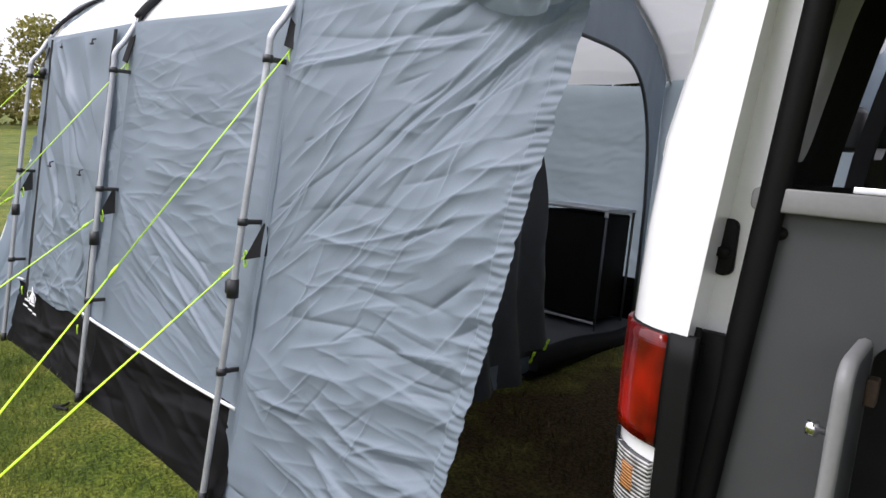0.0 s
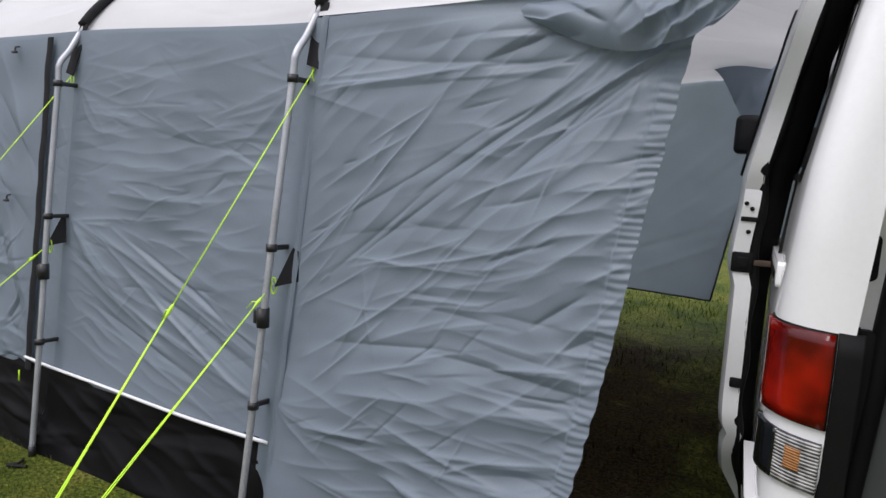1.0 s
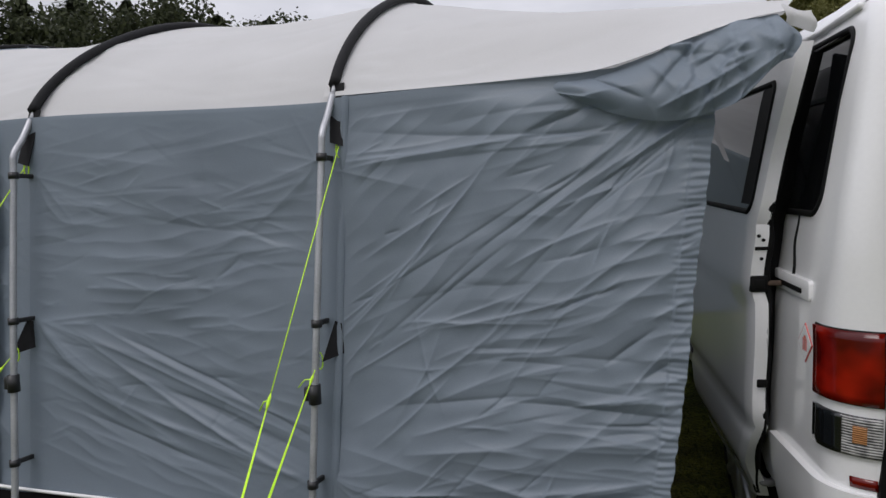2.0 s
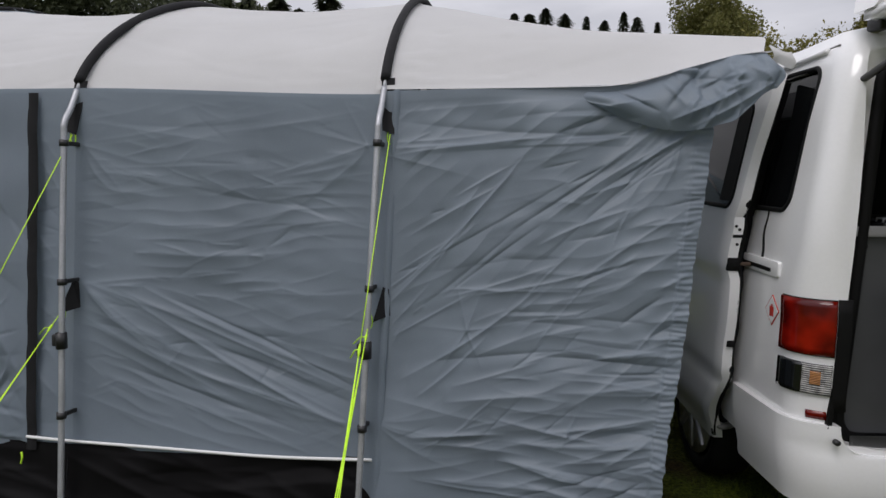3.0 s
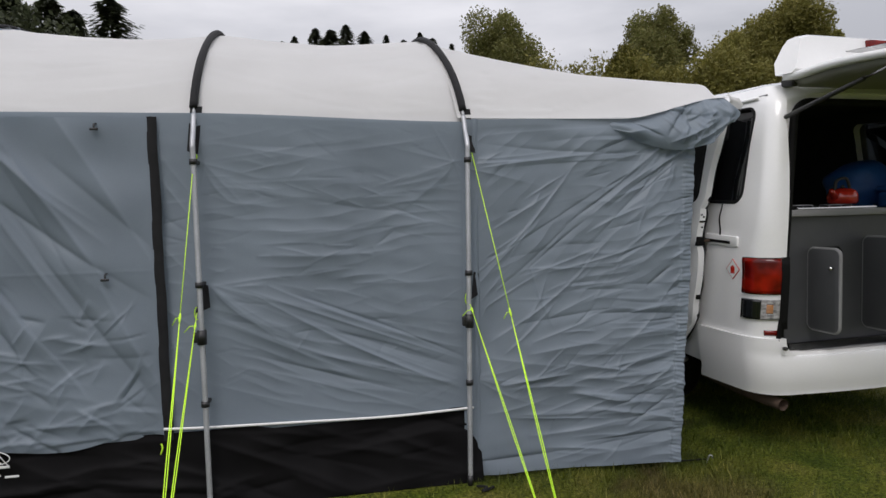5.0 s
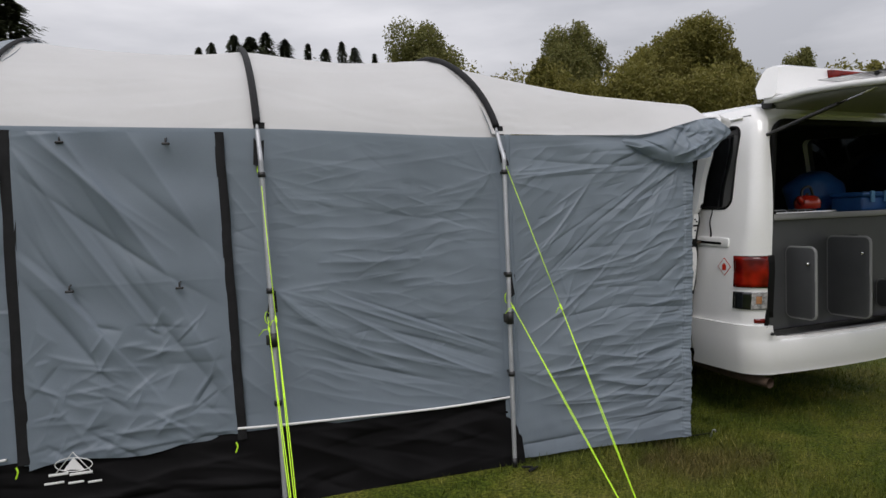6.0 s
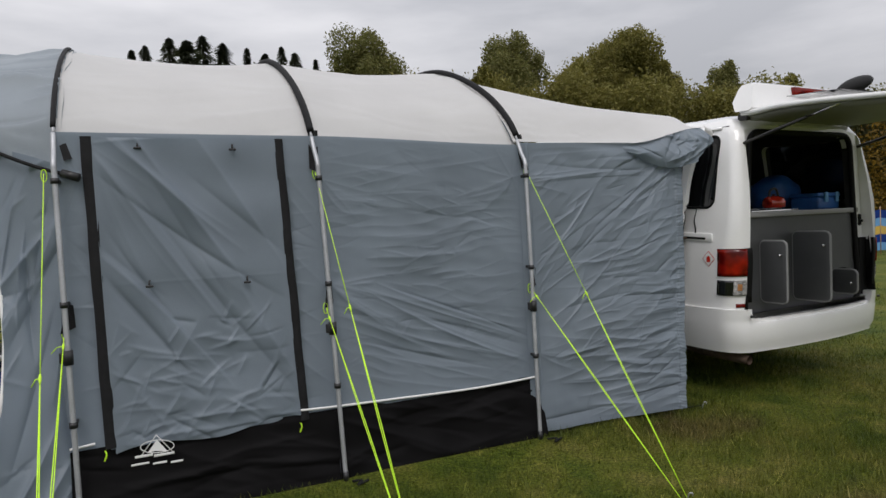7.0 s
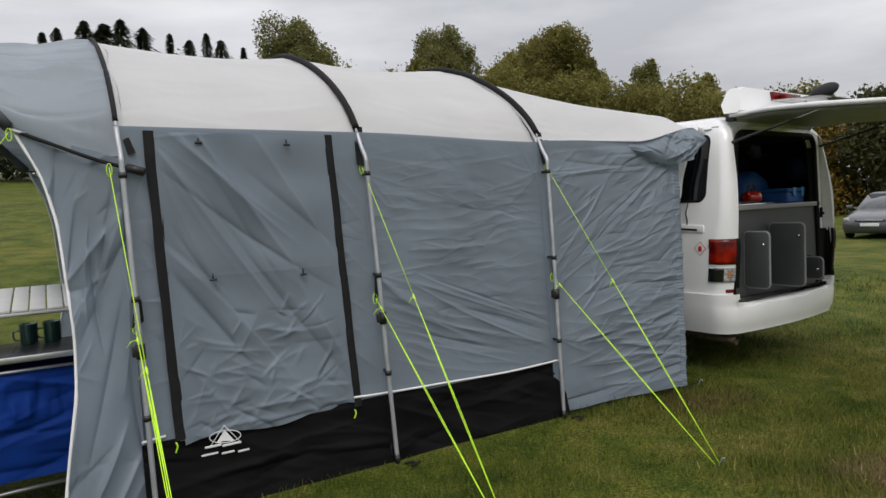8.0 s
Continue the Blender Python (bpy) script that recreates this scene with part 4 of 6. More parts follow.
def build_arch(i):
    x = float(hoop_x(i, 1.9))
    pts = []
    for k in range(61):
        a = 0.012 + 0.976 * k / 60
        y, z = arch(a)
        pts.append((x, float(y) - 0.014 * math.cos(math.pi * a), float(z) + 0.014))
    part("arch_sleeve", tube_bm(pts, (0.02, 0.02, 0.012)[i], 10), WEB, awning, "black fabric sleeve over the roof hoop")
    o = GUY_OFF[i]
    low_x = float(hoop_x(i, 0))
    if i == 2:
        tab = [(x + 0.012, 0.275, 1.86), (x + 0.04, 0.275, 1.86), (x + 0.075, 0.235, 1.745), (x + 0.04, 0.235, 1.735)]
    else:
        tab = [(x - 0.015, 0.282, 1.91), (x + 0.04, 0.282, 1.91), (x + o + 0.018, 0.225, 1.675), (x + o - 0.03, 0.222, 1.69)]
    cloth_triangle("guy_tab", tab, "black guy webbing tab")
    y = float(wall_y(0.98)) - 0.02
    x = float(hoop_x(i, 1.0)) + (0, -0.04, -0.04)[i]
    cloth_triangle("guy_tab", [(x + 0.045, y + 0.015, 1.06), (x + 0.07, y + 0.015, 1.05), (x + 0.075, y + 0.012, 0.945), (x + 0.015, y - 0.04, 0.925)], "black guy webbing tab")
    x = low_x
    strap = spline([(x + 0.02, -0.03, 0.012), (x + 0.06, -0.07, 0.02), (x + 0.03, -0.10, 0.015), (x + 0.10, -0.06, 0.012)])
    part("peg_strap", tube_bm(strap, 0.007, 6), WEB, awning, "black pegging strap on the grass")


for i in range(3):
    build_pole(i)
    build_pole(i, True)
    build_arch(i)


# ---- guy ropes and pegs ----
def guy(top, peg, knot, tail):
    top, peg = Vector(top), Vector(peg)
    rope = thing("guy_rope", tuple(peg), "thin fluorescent yellow guy rope pulled taut to a peg", "rope", "guy ropes")
    along = (peg - top).normalized()
    side = along.cross(Vector((0, 0, 1))).normalized()
    k = top.lerp(peg, knot)
    loop = [top + Vector((0.012 * math.cos(a), 0.004, 0.03 * math.sin(a) - 0.01)) for a in [2 * math.pi * j / 10 for j in range(10)]]
    part("loop", tube_bm(loop, 0.0028, 6, closed=True), LIME, rope)
    part("cord", tube_bm([top, top.lerp(k, 0.5), k], 0.0021, 6), LIME, rope)
    for s in (-1, 1):
        mid = k.lerp(peg, 0.5) + side * 0.004 * s
        part("cord", tube_bm([k, mid, peg], 0.0021, 6), LIME, rope)
    part("knot", tube_bm([k - along * 0.02, k - along * 0.008, k + along * 0.008, k + along * 0.03], [0.002, 0.005, 0.0055, 0.002], 8), LIME, rope)
    end = k + side * tail + Vector((0, 0, -0.03))
    part("tail", tube_bm([k, k.lerp(end, 0.5) + Vector((0, 0, 0.012)), end], 0.0022, 6), LIME, rope)


def tent_peg(x, y, lean=0.25):
    peg = thing("tent_peg", (x, y, 0), "galvanised steel tent peg driven into the grass", "tent peg", "tent pegs")
    pts = [(x, y + 0.08 * lean, -0.06), (x, y - 0.02, 0.035), (x + 0.004, y - 0.03, 0.048), (x + 0.014, y - 0.032, 0.044), (x + 0.018, y - 0.026, 0.03)]
    part("shaft", tube_bm(spline(pts, 4), 0.0035, 7), STEEL, peg)


for i, (px, py, qx, qy) in enumerate(((0.093, -1.06, 0.058, -1.06), (-1.286, -1.08, -1.292, -1.05), (-2.53, -1.18, -2.53, -1.16))):
    x, xl = float(hoop_x(i, 1.9)), float(hoop_x(i, 0.95))
    guy((x + GUY_OFF[i], 0.225, 1.675), (px, py, 0.012), (0.45, 0.42, 0.5)[i], 0.03)
    guy((xl + (0.0, -0.02, -0.01)[i], 0.125, 0.935), (qx, qy, 0.012), 0.06, 0.05)
    tent_peg(px - 0.01, py)
guy((-2.965, 0.47, 1.86), (-4.3, 0.9, 0.0), 0.5, 0.03)
tent_peg(1.27, -0.04)
part("peg_loop", tube_bm(spline([(1.11, -0.055, 0.03), (1.18, -0.04, 0.02), (1.27, -0.045, 0.02)]), 0.004, 6), RUBBER, awning, "black elastic peg loop")

# ---- van ----
VX = 2.385  # centre line
VAN_MOVE = Matrix.Translation((0.0, -0.025, 0.0)) @ Matrix.Rotation(0.0618, 4, "Z")  # it stands a little askew to the tent
van = thing("camper_van", (VX, 2.0, 0), "white camper van with its tailgate raised and side door slid open", "van")


def half_width(z):
    return float(np.interp(z, (0.3, 0.5, 0.75, 1.1, 1.4, 1.75, 1.95, 2.02, 2.06), (0.77, 0.81, 0.825, 0.825, 0.80, 0.745, 0.70, 0.66, 0.55)))


def rear_y(z):
    return float(np.interp(z, (0.3, 0.7, 1.0, 1.5, 1.9, 2.02, 2.06), (-0.165, -0.175, -0.195, -0.172, -0.12, -0.05, 0.06)))


def front_y(z):
    return float(np.interp(z, (0.3, 0.6, 0.95, 1.15, 1.9, 2.06), (4.4, 4.45, 4.35, 4.0, 2.9, 2.6)))


def ring(z, grow=0.0, corner=0.14, n=8):
    """The van's outline in plan at height z, from its front left round the rear to its front right."""
    hw, yr, yf = half_width(z) + grow, rear_y(z) - grow, front_y(z)
    corner *= float(np.interp(z, (1.09, 1.3), (1.0, 0.6)))
    x0, x1 = VX - hw, VX + hw
    pts = [(x0 + 0.15, yf), (x0, yf - 0.35)]
    pts += [(x0, lerp(yf - 0.35, yr + corner, k / 24)) for k in range(1, 24)]
    pts += [(x0 + corner - corner * math.cos(a), yr + corner - corner * math.sin(a)) for a in [math.pi / 2 * k / n for k in range(n + 1)]]
    m = 16
    for k in range(1, m):
        t = k / m
        pts.append((lerp(x0 + corner, x1 - corner, t), yr - 0.05 * (1 - (2 * t - 1) ** 2)))
    pts += [(x1 - corner + corner * math.sin(a), yr + corner - corner * math.cos(a)) for a in [math.pi / 2 * k / n for k in range(n + 1)]]
    pts += [(x1, lerp(yr + corner, yf - 0.35, k / 24)) for k in range(1, 24)]
    pts += [(x1, yf - 0.35), (x1 - 0.15, yf)]
    return pts


def solid(levels, grow=0.0, corner=0.14):
    bm = bmesh.new()
    rows = [[bm.verts.new((x, y, z)) for x, y in ring(z, grow, corner)] for z in levels]
    n = len(rows[0])
    for a, b in zip(rows, rows[1:]):
        for k in range(n):
            bm.faces.new((a[k], a[(k + 1) % n], b[(k + 1) % n], b[k]))
    bm.faces.new(rows[0][::-1])
    bm.faces.new(rows[-1])
    bmesh.ops.recalc_face_normals(bm, faces=bm.faces)
    return bm


def rounded_prism(axis, a0, a1, b0, b1, c0, c1, r, top_in=0.0):
    """A prism along axis from c0 to c1 with a rounded outline, a0..a1 by z b0..b1; also its outline."""
    bm = bmesh.new()
    out = []
    for cx, cz, s in ((a1 - r, b1 - r, 0), (a0 + r, b1 - r, 1), (a0 + r, b0 + r, 2), (a1 - r, b0 + r, 3)):
        for k in range(7):
            t = math.pi / 2 * (s + k / 6)
            z, a, mid = cz + r * math.sin(t), cx + r * math.cos(t), (a0 + a1) / 2
            out.append((mid + (a - mid) * (1 - top_in * (z - b0) / (b1 - b0)), z))
    rings = [[bm.verts.new((a, c, z) if axis == "y" else (c, a, z)) for a, z in out] for c in (c0, c1)]
    n = len(out)
    for k in range(n):
        bm.faces.new((rings[0][k], rings[0][(k + 1) % n], rings[1][(k + 1) % n], rings[1][k]))
    bm.faces.new(rings[0][::-1])
    bm.faces.new(rings[1])
    bmesh.ops.recalc_face_normals(bm, faces=bm.faces)
    return bm, out


def plate(axis, a0, a1, b0, b1, c0, c1, r, bevel=0.003):
    """A rounded plate with softened edges."""
    bm, _ = rounded_prism(axis, a0, a1, b0, b1, c0, c1, r)
    rim = [e for e in bm.edges if any(len(f.verts) > 4 for f in e.link_faces)]
    bmesh.ops.bevel(bm, geom=rim, offset=bevel, segments=2, profile=0.5, affect="EDGES")
    return bm


def cut(bm, cutters):
    """The solid bm less the cutters, as a new mesh of its largest piece."""
    def ob_of(b):
        me = bpy.data.meshes.new("solid")
        b.to_mesh(me)
        b.free()
        return new("solid", me)
    base = ob_of(bm)
    tools = [ob_of(c) for c in cutters]
    for t in tools:
        mod = base.modifiers.new("cut", "BOOLEAN")
        mod.operation, mod.object, mod.solver = "DIFFERENCE", t, "EXACT"
    me = bpy.data.meshes.new_from_object(base.evaluated_get(bpy.context.evaluated_depsgraph_get()))
    for o in (base, *tools):
        bpy.data.objects.remove(o)
    b = bmesh.new()
    b.from_mesh(me)
    left, best = set(b.verts), []
    while left:
        todo, piece = [left.pop()], []
        while todo:
            v = todo.pop()
            piece.append(v)
            for e in v.link_edges:
                o = e.other_vert(v)
                if o in left:
                    left.discard(o)
                    todo.append(o)
        best = max(best, piece, key=len)
    keep = set(best)
    bmesh.ops.delete(b, geom=[v for v in b.verts if v not in keep], context="VERTS")
    b.to_mesh(me)
    b.free()
    return me


BODY_LEVELS = [0.42, 0.5, 0.6, 0.72, 0.85, 1.0, 1.1, 1.25, 1.4, 1.55, 1.7, 1.82, 1.9, 1.95, 1.99, 2.02, 2.045, 2.06]
WHEELS = (0.93, 3.78)


def build_body():
    inner = solid([0.552, 0.75, 1.1, 1.4, 1.75, 1.9, 1.97], -0.07, 0.1)
    for v in inner.verts:
        v.co.y = max(v.co.y, -0.05)
    outer_cut, rim = rounded_prism("y", VX - 0.74, VX + 0.74, 0.578, 1.97, -0.6, -0.10, 0.09, 0.13)
    inner_cut, line = rounded_prism("y", VX - 0.685, VX + 0.625, 0.572, 1.92, -0.3, 0.3, 0.1, 0.14)
    cutters = [inner, outer_cut, inner_cut]
    for y0, y1 in ((0.03, 0.76), (2.5, 3.0)):
        for c0, c1 in ((VX - 1.2, VX - 0.5), (VX + 0.5, VX + 1.2)):
            cutters.append(rounded_prism("x", y0, y1, 1.39, 1.90, c0, c1, 0.06)[0])
    cutters.append(rounded_prism("x", 1.40, 2.42, 0.5, 1.9, VX - 1.2, VX - 0.5, 0.05)[0])
    for c0, c1 in ((VX - 1.2, VX - 0.55), (VX + 0.55, VX + 1.2)):
        for yc in WHEELS:
            b = bmesh.new()
            bmesh.ops.create_cone(b, cap_ends=True, segments=28, radius1=0.38, radius2=0.38, depth=c1 - c0, matrix=Matrix.Translation(((c0 + c1) / 2, yc, 0.36)) @ Matrix.Rotation(math.pi / 2, 4, "Y"))
            cutters.append(b)
    me = cut(solid(BODY_LEVELS), cutters)
    me.polygons.foreach_set("use_smooth", [True] * len(me.polygons))
    shell = link_mesh("body", me, PAINT, van, "white painted body shell")
    me.materials.append(LINING)
    for p in me.polygons:
        c = p.center
        if c.y > -0.07 and abs(c.x - VX) < half_width(c.z) - 0.05 and 0.5 < c.z < 2.0 and (c.z < 1.9 or p.normal.z < -0.3):
            p.material_index = 1
    me.set_sharp_from_angle(angle=radians(32))
    part("door_seal", tube_bm([(a, -0.112, z) for a, z in line], 0.021, 8, closed=True), RUBBER, shell, "black rubber seal round the tailgate opening")
    for s in (-1, 1):
        for y0, y1 in ((0.03, 0.76), (2.5, 3.0)):
            b, o = rounded_prism("x", y0 - 0.006, y1 + 0.006, 1.384, 1.906, -0.002, 0.002, 0.062)
            for v in b.verts:
                v.co.x = VX + s * (half_width(v.co.z) - 0.016) + v.co.x
            pane = part("side_window", b, DARK_GLASS, shell, "dark tinted side window", smooth=False)
            tube = [(VX + s * (half_width(z) - 0.004), a, z) for a, z in o]
            part("window_rubber", tube_bm(tube, 0.011, 6, closed=True), RUBBER, pane, "black window rubber")
    return shell


body = build_body()


def corner_patch(side, z0, z1, a0, a1, ahead, out, depth, nz=8, na=14):
    """A solid patch that wraps a rear corner, from angle a0 (side) to a1 (rear); ahead: how far it runs on along the side."""
    bm = bmesh.new()
    layers = []
    for off in (out - depth, out):
        rows = []
        for j in range(nz + 1):
            z = lerp(z0, z1, j / nz)
            hw, yr, c = half_width(z), rear_y(z), 0.14
            row = []
            if ahead:
                row.append((-(hw + off), yr + c + ahead))
            for k in range(na + 1):
                a = radians(lerp(a0, a1, k / na))
                row.append((-(hw - c) - (c + off) * math.cos(a), yr + c - (c + off) * math.sin(a)))
            rows.append([bm.verts.new((VX + (x if side < 0 else -x), y, z)) for x, y in row])
        layers.append(rows)
    for rows in layers:
        for r, s in zip(rows, rows[1:]):
            for k in range(len(r) - 1):
                bm.faces.new((r[k], r[k + 1], s[k + 1], s[k]))
    lo, hi = layers
    n = len(lo[0])
    for j in range(nz):
        for k in (0, n - 1):
            bm.faces.new((lo[j][k], lo[j + 1][k], hi[j + 1][k], hi[j][k]))
    for j in (0, nz):
        for k in range(n - 1):
            bm.faces.new((lo[j][k], lo[j][k + 1], hi[j][k + 1], hi[j][k]))
    return bm


def build_tail_lamp(side):
    red = part("tail_lamp", corner_patch(side, 0.892, 1.082, 0, 70, 0.025, 0.010, 0.03), RED_LENS, van, "red ribbed tail lamp lens")
    part("lamp_rim", corner_patch(side, 0.888, 1.086, -2, 71, 0.029, 0.003, 0.03), RUBBER, red)
    clear = part("reversing_lamp", corner_patch(side, 0.752, 0.860, 36, 70, 0, 0.009, 0.03), CLEAR_LENS, van, "clear ribbed lamp lens")
    part("amber_bulb", corner_patch(side, 0.788, 0.836, 46, 58, 0, 0.0098, 0.02), AMBER_LENS, clear, "amber indicator bulb behind the lens")
    part("smoked_lens", corner_patch(side, 0.752, 0.860, 0, 36, 0.025, 0.009, 0.03), DARK_GLASS, clear, "smoked side lens")
    part("reflector", corner_patch(side, 0.666, 0.694, 42, 66, 0, 0.005, 0.02, 2, 6), RED_LENS, van, "small red reflector")
    x0, x1 = sorted((VX + side * 0.722, VX + side * (0.665 if side < 0 else 0.622)))
    housing = part("lamp_housing", plate("y", x0, x1, 0.62, 1.088, -0.128, -0.098, 0.010), RUBBER, van, "black plastic panel in the tailgate rebate")
    cheek = box_bm(-0.012, 0.003, -0.182, -0.098, 0.64, 1.10, 0.003)
    for v in cheek.verts:
        v.co.x = VX + side * (0.74 * (1 - 0.13 * (v.co.z - 0.615) / 1.355) + v.co.x)
        v.co.y += 0.03 * step(0.9, 1.1, v.co.z) * (v.co.y < -0.15)
        v.co.z += 0.03 * (v.co.y > -0.15) * (v.co.z > 1.0) * -1
    bmesh.ops.recalc_face_normals(cheek, faces=cheek.faces)
    part("lamp_edge", corner_patch(side, 0.70, 1.088, 71.5, 88, 0, 0.004, 0.02), RUBBER, housing, "black edge beside the lamps")
    part("cheek", cheek, RUBBER, housing, "black side of the lamp panel")
    xs = VX + side * (0.688 if side < 0 else 0.662)
    stop = part("bump_stop", plate("y", xs - 0.014, xs + 0.014, 1.185, 1.28, -0.114, -0.098, 0.0135), RUBBER, van, "black rubber tailgate stop")
    part("buffer", tube_bm([(xs, -0.115, 1.225), (xs, -0.130, 1.225)], 0.010, 12), RUBBER, stop)
    part("bumper_fixing", tube_bm([(VX + side * 0.725, -0.20, 0.604), (VX + side * 0.725, -0.216, 0.604)], 0.010, 14), PLASTIC, van, "round parking sensor")


for side in (-1, 1):
    build_tail_lamp(side)

bumper_bm = solid([0.335, 0.355, 0.40, 0.47, 0.54, 0.555, 0.59, 0.625, 0.645, 0.652], 0.022, 0.17)
for v in bumper_bm.verts:
    v.co.y = min(v.co.y, 0.34)
    if 0.55 < v.co.z < 0.57:
        v.co.y += 0.006
    if v.co.z < 0.37:
        v.co.y += 0.02
bmesh.ops.remove_doubles(bumper_bm, verts=bumper_bm.verts, dist=0.0005)
bumper_mesh = cut(bumper_bm, [rounded_prism("y", VX - 0.705, VX + 0.655, 0.552, 0.9, -0.8, 0.5, 0.09)[0]])
bumper_mesh.polygons.foreach_set("use_smooth", [True] * len(bumper_mesh.polygons))
bumper = link_mesh("bumper", bumper_mesh, PAINT, van, "white painted rear bumper")
bumper_mesh.set_sharp_from_angle(angle=radians(32))
part("load_sill", plate("y", VX - 0.66, VX + 0.62, 0.556, 0.578, -0.165, -0.05, 0.012), UNIT_EDGE, van, "scuffed grey load sill")


def build_wheel(x, y, s):
    h = 0.325
    wheel = part("wheel", bmesh_torus(x, y, h, 0.235, 0.095), RUBBER, van, "road wheel with black tyre")
    bm = tube_bm([(x + s * 0.085, y, h), (x + s * 0.095, y, h)], 0.23, 32)
    for k in range(8):
        a = 2 * math.pi * k / 8
        m = Matrix.Translation((x + s * 0.095, y, h)) @ Matrix.Rotation(a, 4, "X")
        box_bm(-0.012, 0.012, 0.05, 0.215, -0.022, 0.022, 0.006, bm=bm, m=m)
    tube_bm([(x + s * 0.09, y, h), (x + s * 0.118, y, h)], 0.05, 16, bm=bm)
    part("rim", bm, ALLOY, wheel, "silver wheel rim")


def bmesh_torus(x, y, z, r, t):
    """A tyre: squarish in section."""
    bm = bmesh.new()
    n, m = 40, 12
    rows = []
    for i in range(n):
        a = 2 * math.pi * i / n
        row = []
        for j in range(m):
            b = 2 * math.pi * j / m
            c, s = math.copysign(abs(math.cos(b)) ** 0.6, math.cos(b)), math.copysign(abs(math.sin(b)) ** 0.6, math.sin(b))
            rr = r + 0.09 * 0.5 * (1 + c) * 2 * 0.5
            row.append(bm.verts.new((x + t * s, y + rr * math.cos(a), z + rr * math.sin(a))))
        rows.append(row)
    for i in range(n):
        for j in range(m):
            bm.faces.new((rows[i][j], rows[i][(j + 1) % m], rows[(i + 1) % n][(j + 1) % m], rows[(i + 1) % n][j]))
    return bm


for y in WHEELS:
    for s in (-1, 1):
        build_wheel(VX + s * 0.70, y, s)


def build_sliding_door():
    """The side door, slid back along the outside of the body."""
    y1, flange = 1.30, 0.036

    def outer_x(z):
        return VX - half_width(z) - float(np.interp(z, (0.3, 1.1, 1.38, 1.76), (0.082, 0.088, 0.112, 0.104)))

    def rear_edge(z):
        wave = 0.006 * math.sin(z * 17) + 0.012 * math.exp(-((z - 1.36) / 0.03) ** 2)
        return float(np.interp(z, (0.30, 0.45, 0.58, 0.72, 0.9, 1.1, 1.36, 1.40, 1.90), (0.60, 0.50, 0.39, 0.30, 0.262, 0.242, 0.215, 0.195, 0.15))) + wave

    def skin(shift, levels=44, cols=16):
        rows = []
        for j in range(levels + 1):
            z = lerp(0.30, 1.90, j / levels)
            crease = 0.014 * step(1.10, 1.16, z) * (1 - step(1.16, 1.36, z)) - 0.012 * math.exp(-((z - 0.66) / 0.025) ** 2) - 0.03 * (1 - step(0.30, 0.50, z))
            row = []
            for k in range(cols + 1):
                t = k / cols
                turn_in = 0.010 * (1 - step(0.0, 0.06, t))
                row.append((outer_x(z) - crease + turn_in + shift, lerp(rear_edge(z), y1, t * t * 0.5 + t * 0.5), z))
            rows.append(row)
        return rows
    outer, inner = skin(0.0), skin(flange)
    bm = bmesh.new()
    sheets = [[[bm.verts.new(p) for p in r] for r in g] for g in (outer, inner)]
    for g in sheets:
        for r, s in zip(g, g[1:]):
            for k in range(len(r) - 1):
                bm.faces.new((r[k], r[k + 1], s[k + 1], s[k]))
    o, i_ = sheets
    for r, s, a, b in zip(o, o[1:], i_, i_[1:]):
        for k in (0, -1):
            bm.faces.new((r[k], s[k], b[k], a[k]))
    for k in range(len(o[0]) - 1):
        for j in (0, -1):
            bm.faces.new((o[j][k], o[j][k + 1], i_[j][k + 1], i_[j][k]))
    bmesh.ops.recalc_face_normals(bm, faces=bm.faces)
    window, line = rounded_prism("x", 0.245, y1 - 0.10, 1.40, 1.80, VX - 1.3, VX - 0.4, 0.05)
    me = cut(bm, [window])
    door = link_mesh("sliding_door", me, PAINT, van, "white sliding side door with dark window")
    me.polygons.foreach_set("use_smooth", [True] * len(me.polygons))
    me.set_sharp_from_angle(angle=radians(32))
    b, o2 = rounded_prism("x", 0.24, y1 - 0.095, 1.395, 1.805, -0.002, 0.002, 0.052)
    for v in b.verts:
        v.co.x += outer_x(v.co.z) + 0.006
    pane = part("window", b, DARK_GLASS, door, "dark tinted window", smooth=False)
    part("window_rubber", tube_bm([(outer_x(z) + 0.003, y, z) for y, z in o2], 0.010, 6, closed=True), RUBBER, pane, "black window rubber")
    # a broad black border behind the rear end of the glass
    band = bmesh.new()
    rows = [[band.verts.new((outer_x(z) + dx, y, z)) for dx, y in ((-0.001, 0.252), (-0.001, 0.37), (0.003, 0.37), (0.003, 0.252))] for z in np.linspace(1.42, 1.79, 8)]
    for r, s in zip(rows, rows[1:]):
        for k in range(4):
            band.faces.new((r[k], r[(k + 1) % 4], s[(k + 1) % 4], s[k]))
    part("glass_border", band, RUBBER, pane, "black border of the glass", smooth=False)
    # latch and fixings on the door's rear flange
    def on_flange(z, t):
        return outer_x(z) + flange * t, rear_edge(z) + 0.0, z
    x, y, z = on_flange(1.165, 0.62)
    latch = box_bm(x - 0.026, x + 0.022, y - 0.006, y + 0.03, z - 0.028, z + 0.026, 0.005)
    box_bm(x - 0.014, x + 0.012, y - 0.010, y - 0.004, z - 0.016, z + 0.014, 0.003, bm=latch)
    catch = part("latch", latch, RUBBER, door, "black greasy latch")
    part("latch_bolt", box_bm(x + 0.01, x + 0.085, y + 0.0, y + 0.016, z - 0.008, z + 0.008, 0.004), RUST, catch, "brown greasy metal bolt")
    for dz, t in ((1.318, 0.45), (1.305, 0.80), (1.245, 0.72)):
        x, y, z = on_flange(dz, t)
        part("bolt_hole", tube_bm([(x, y - 0.003, z), (x, y + 0.012, z)], 0.0055, 10), RUBBER, door, "dark bolt hole")
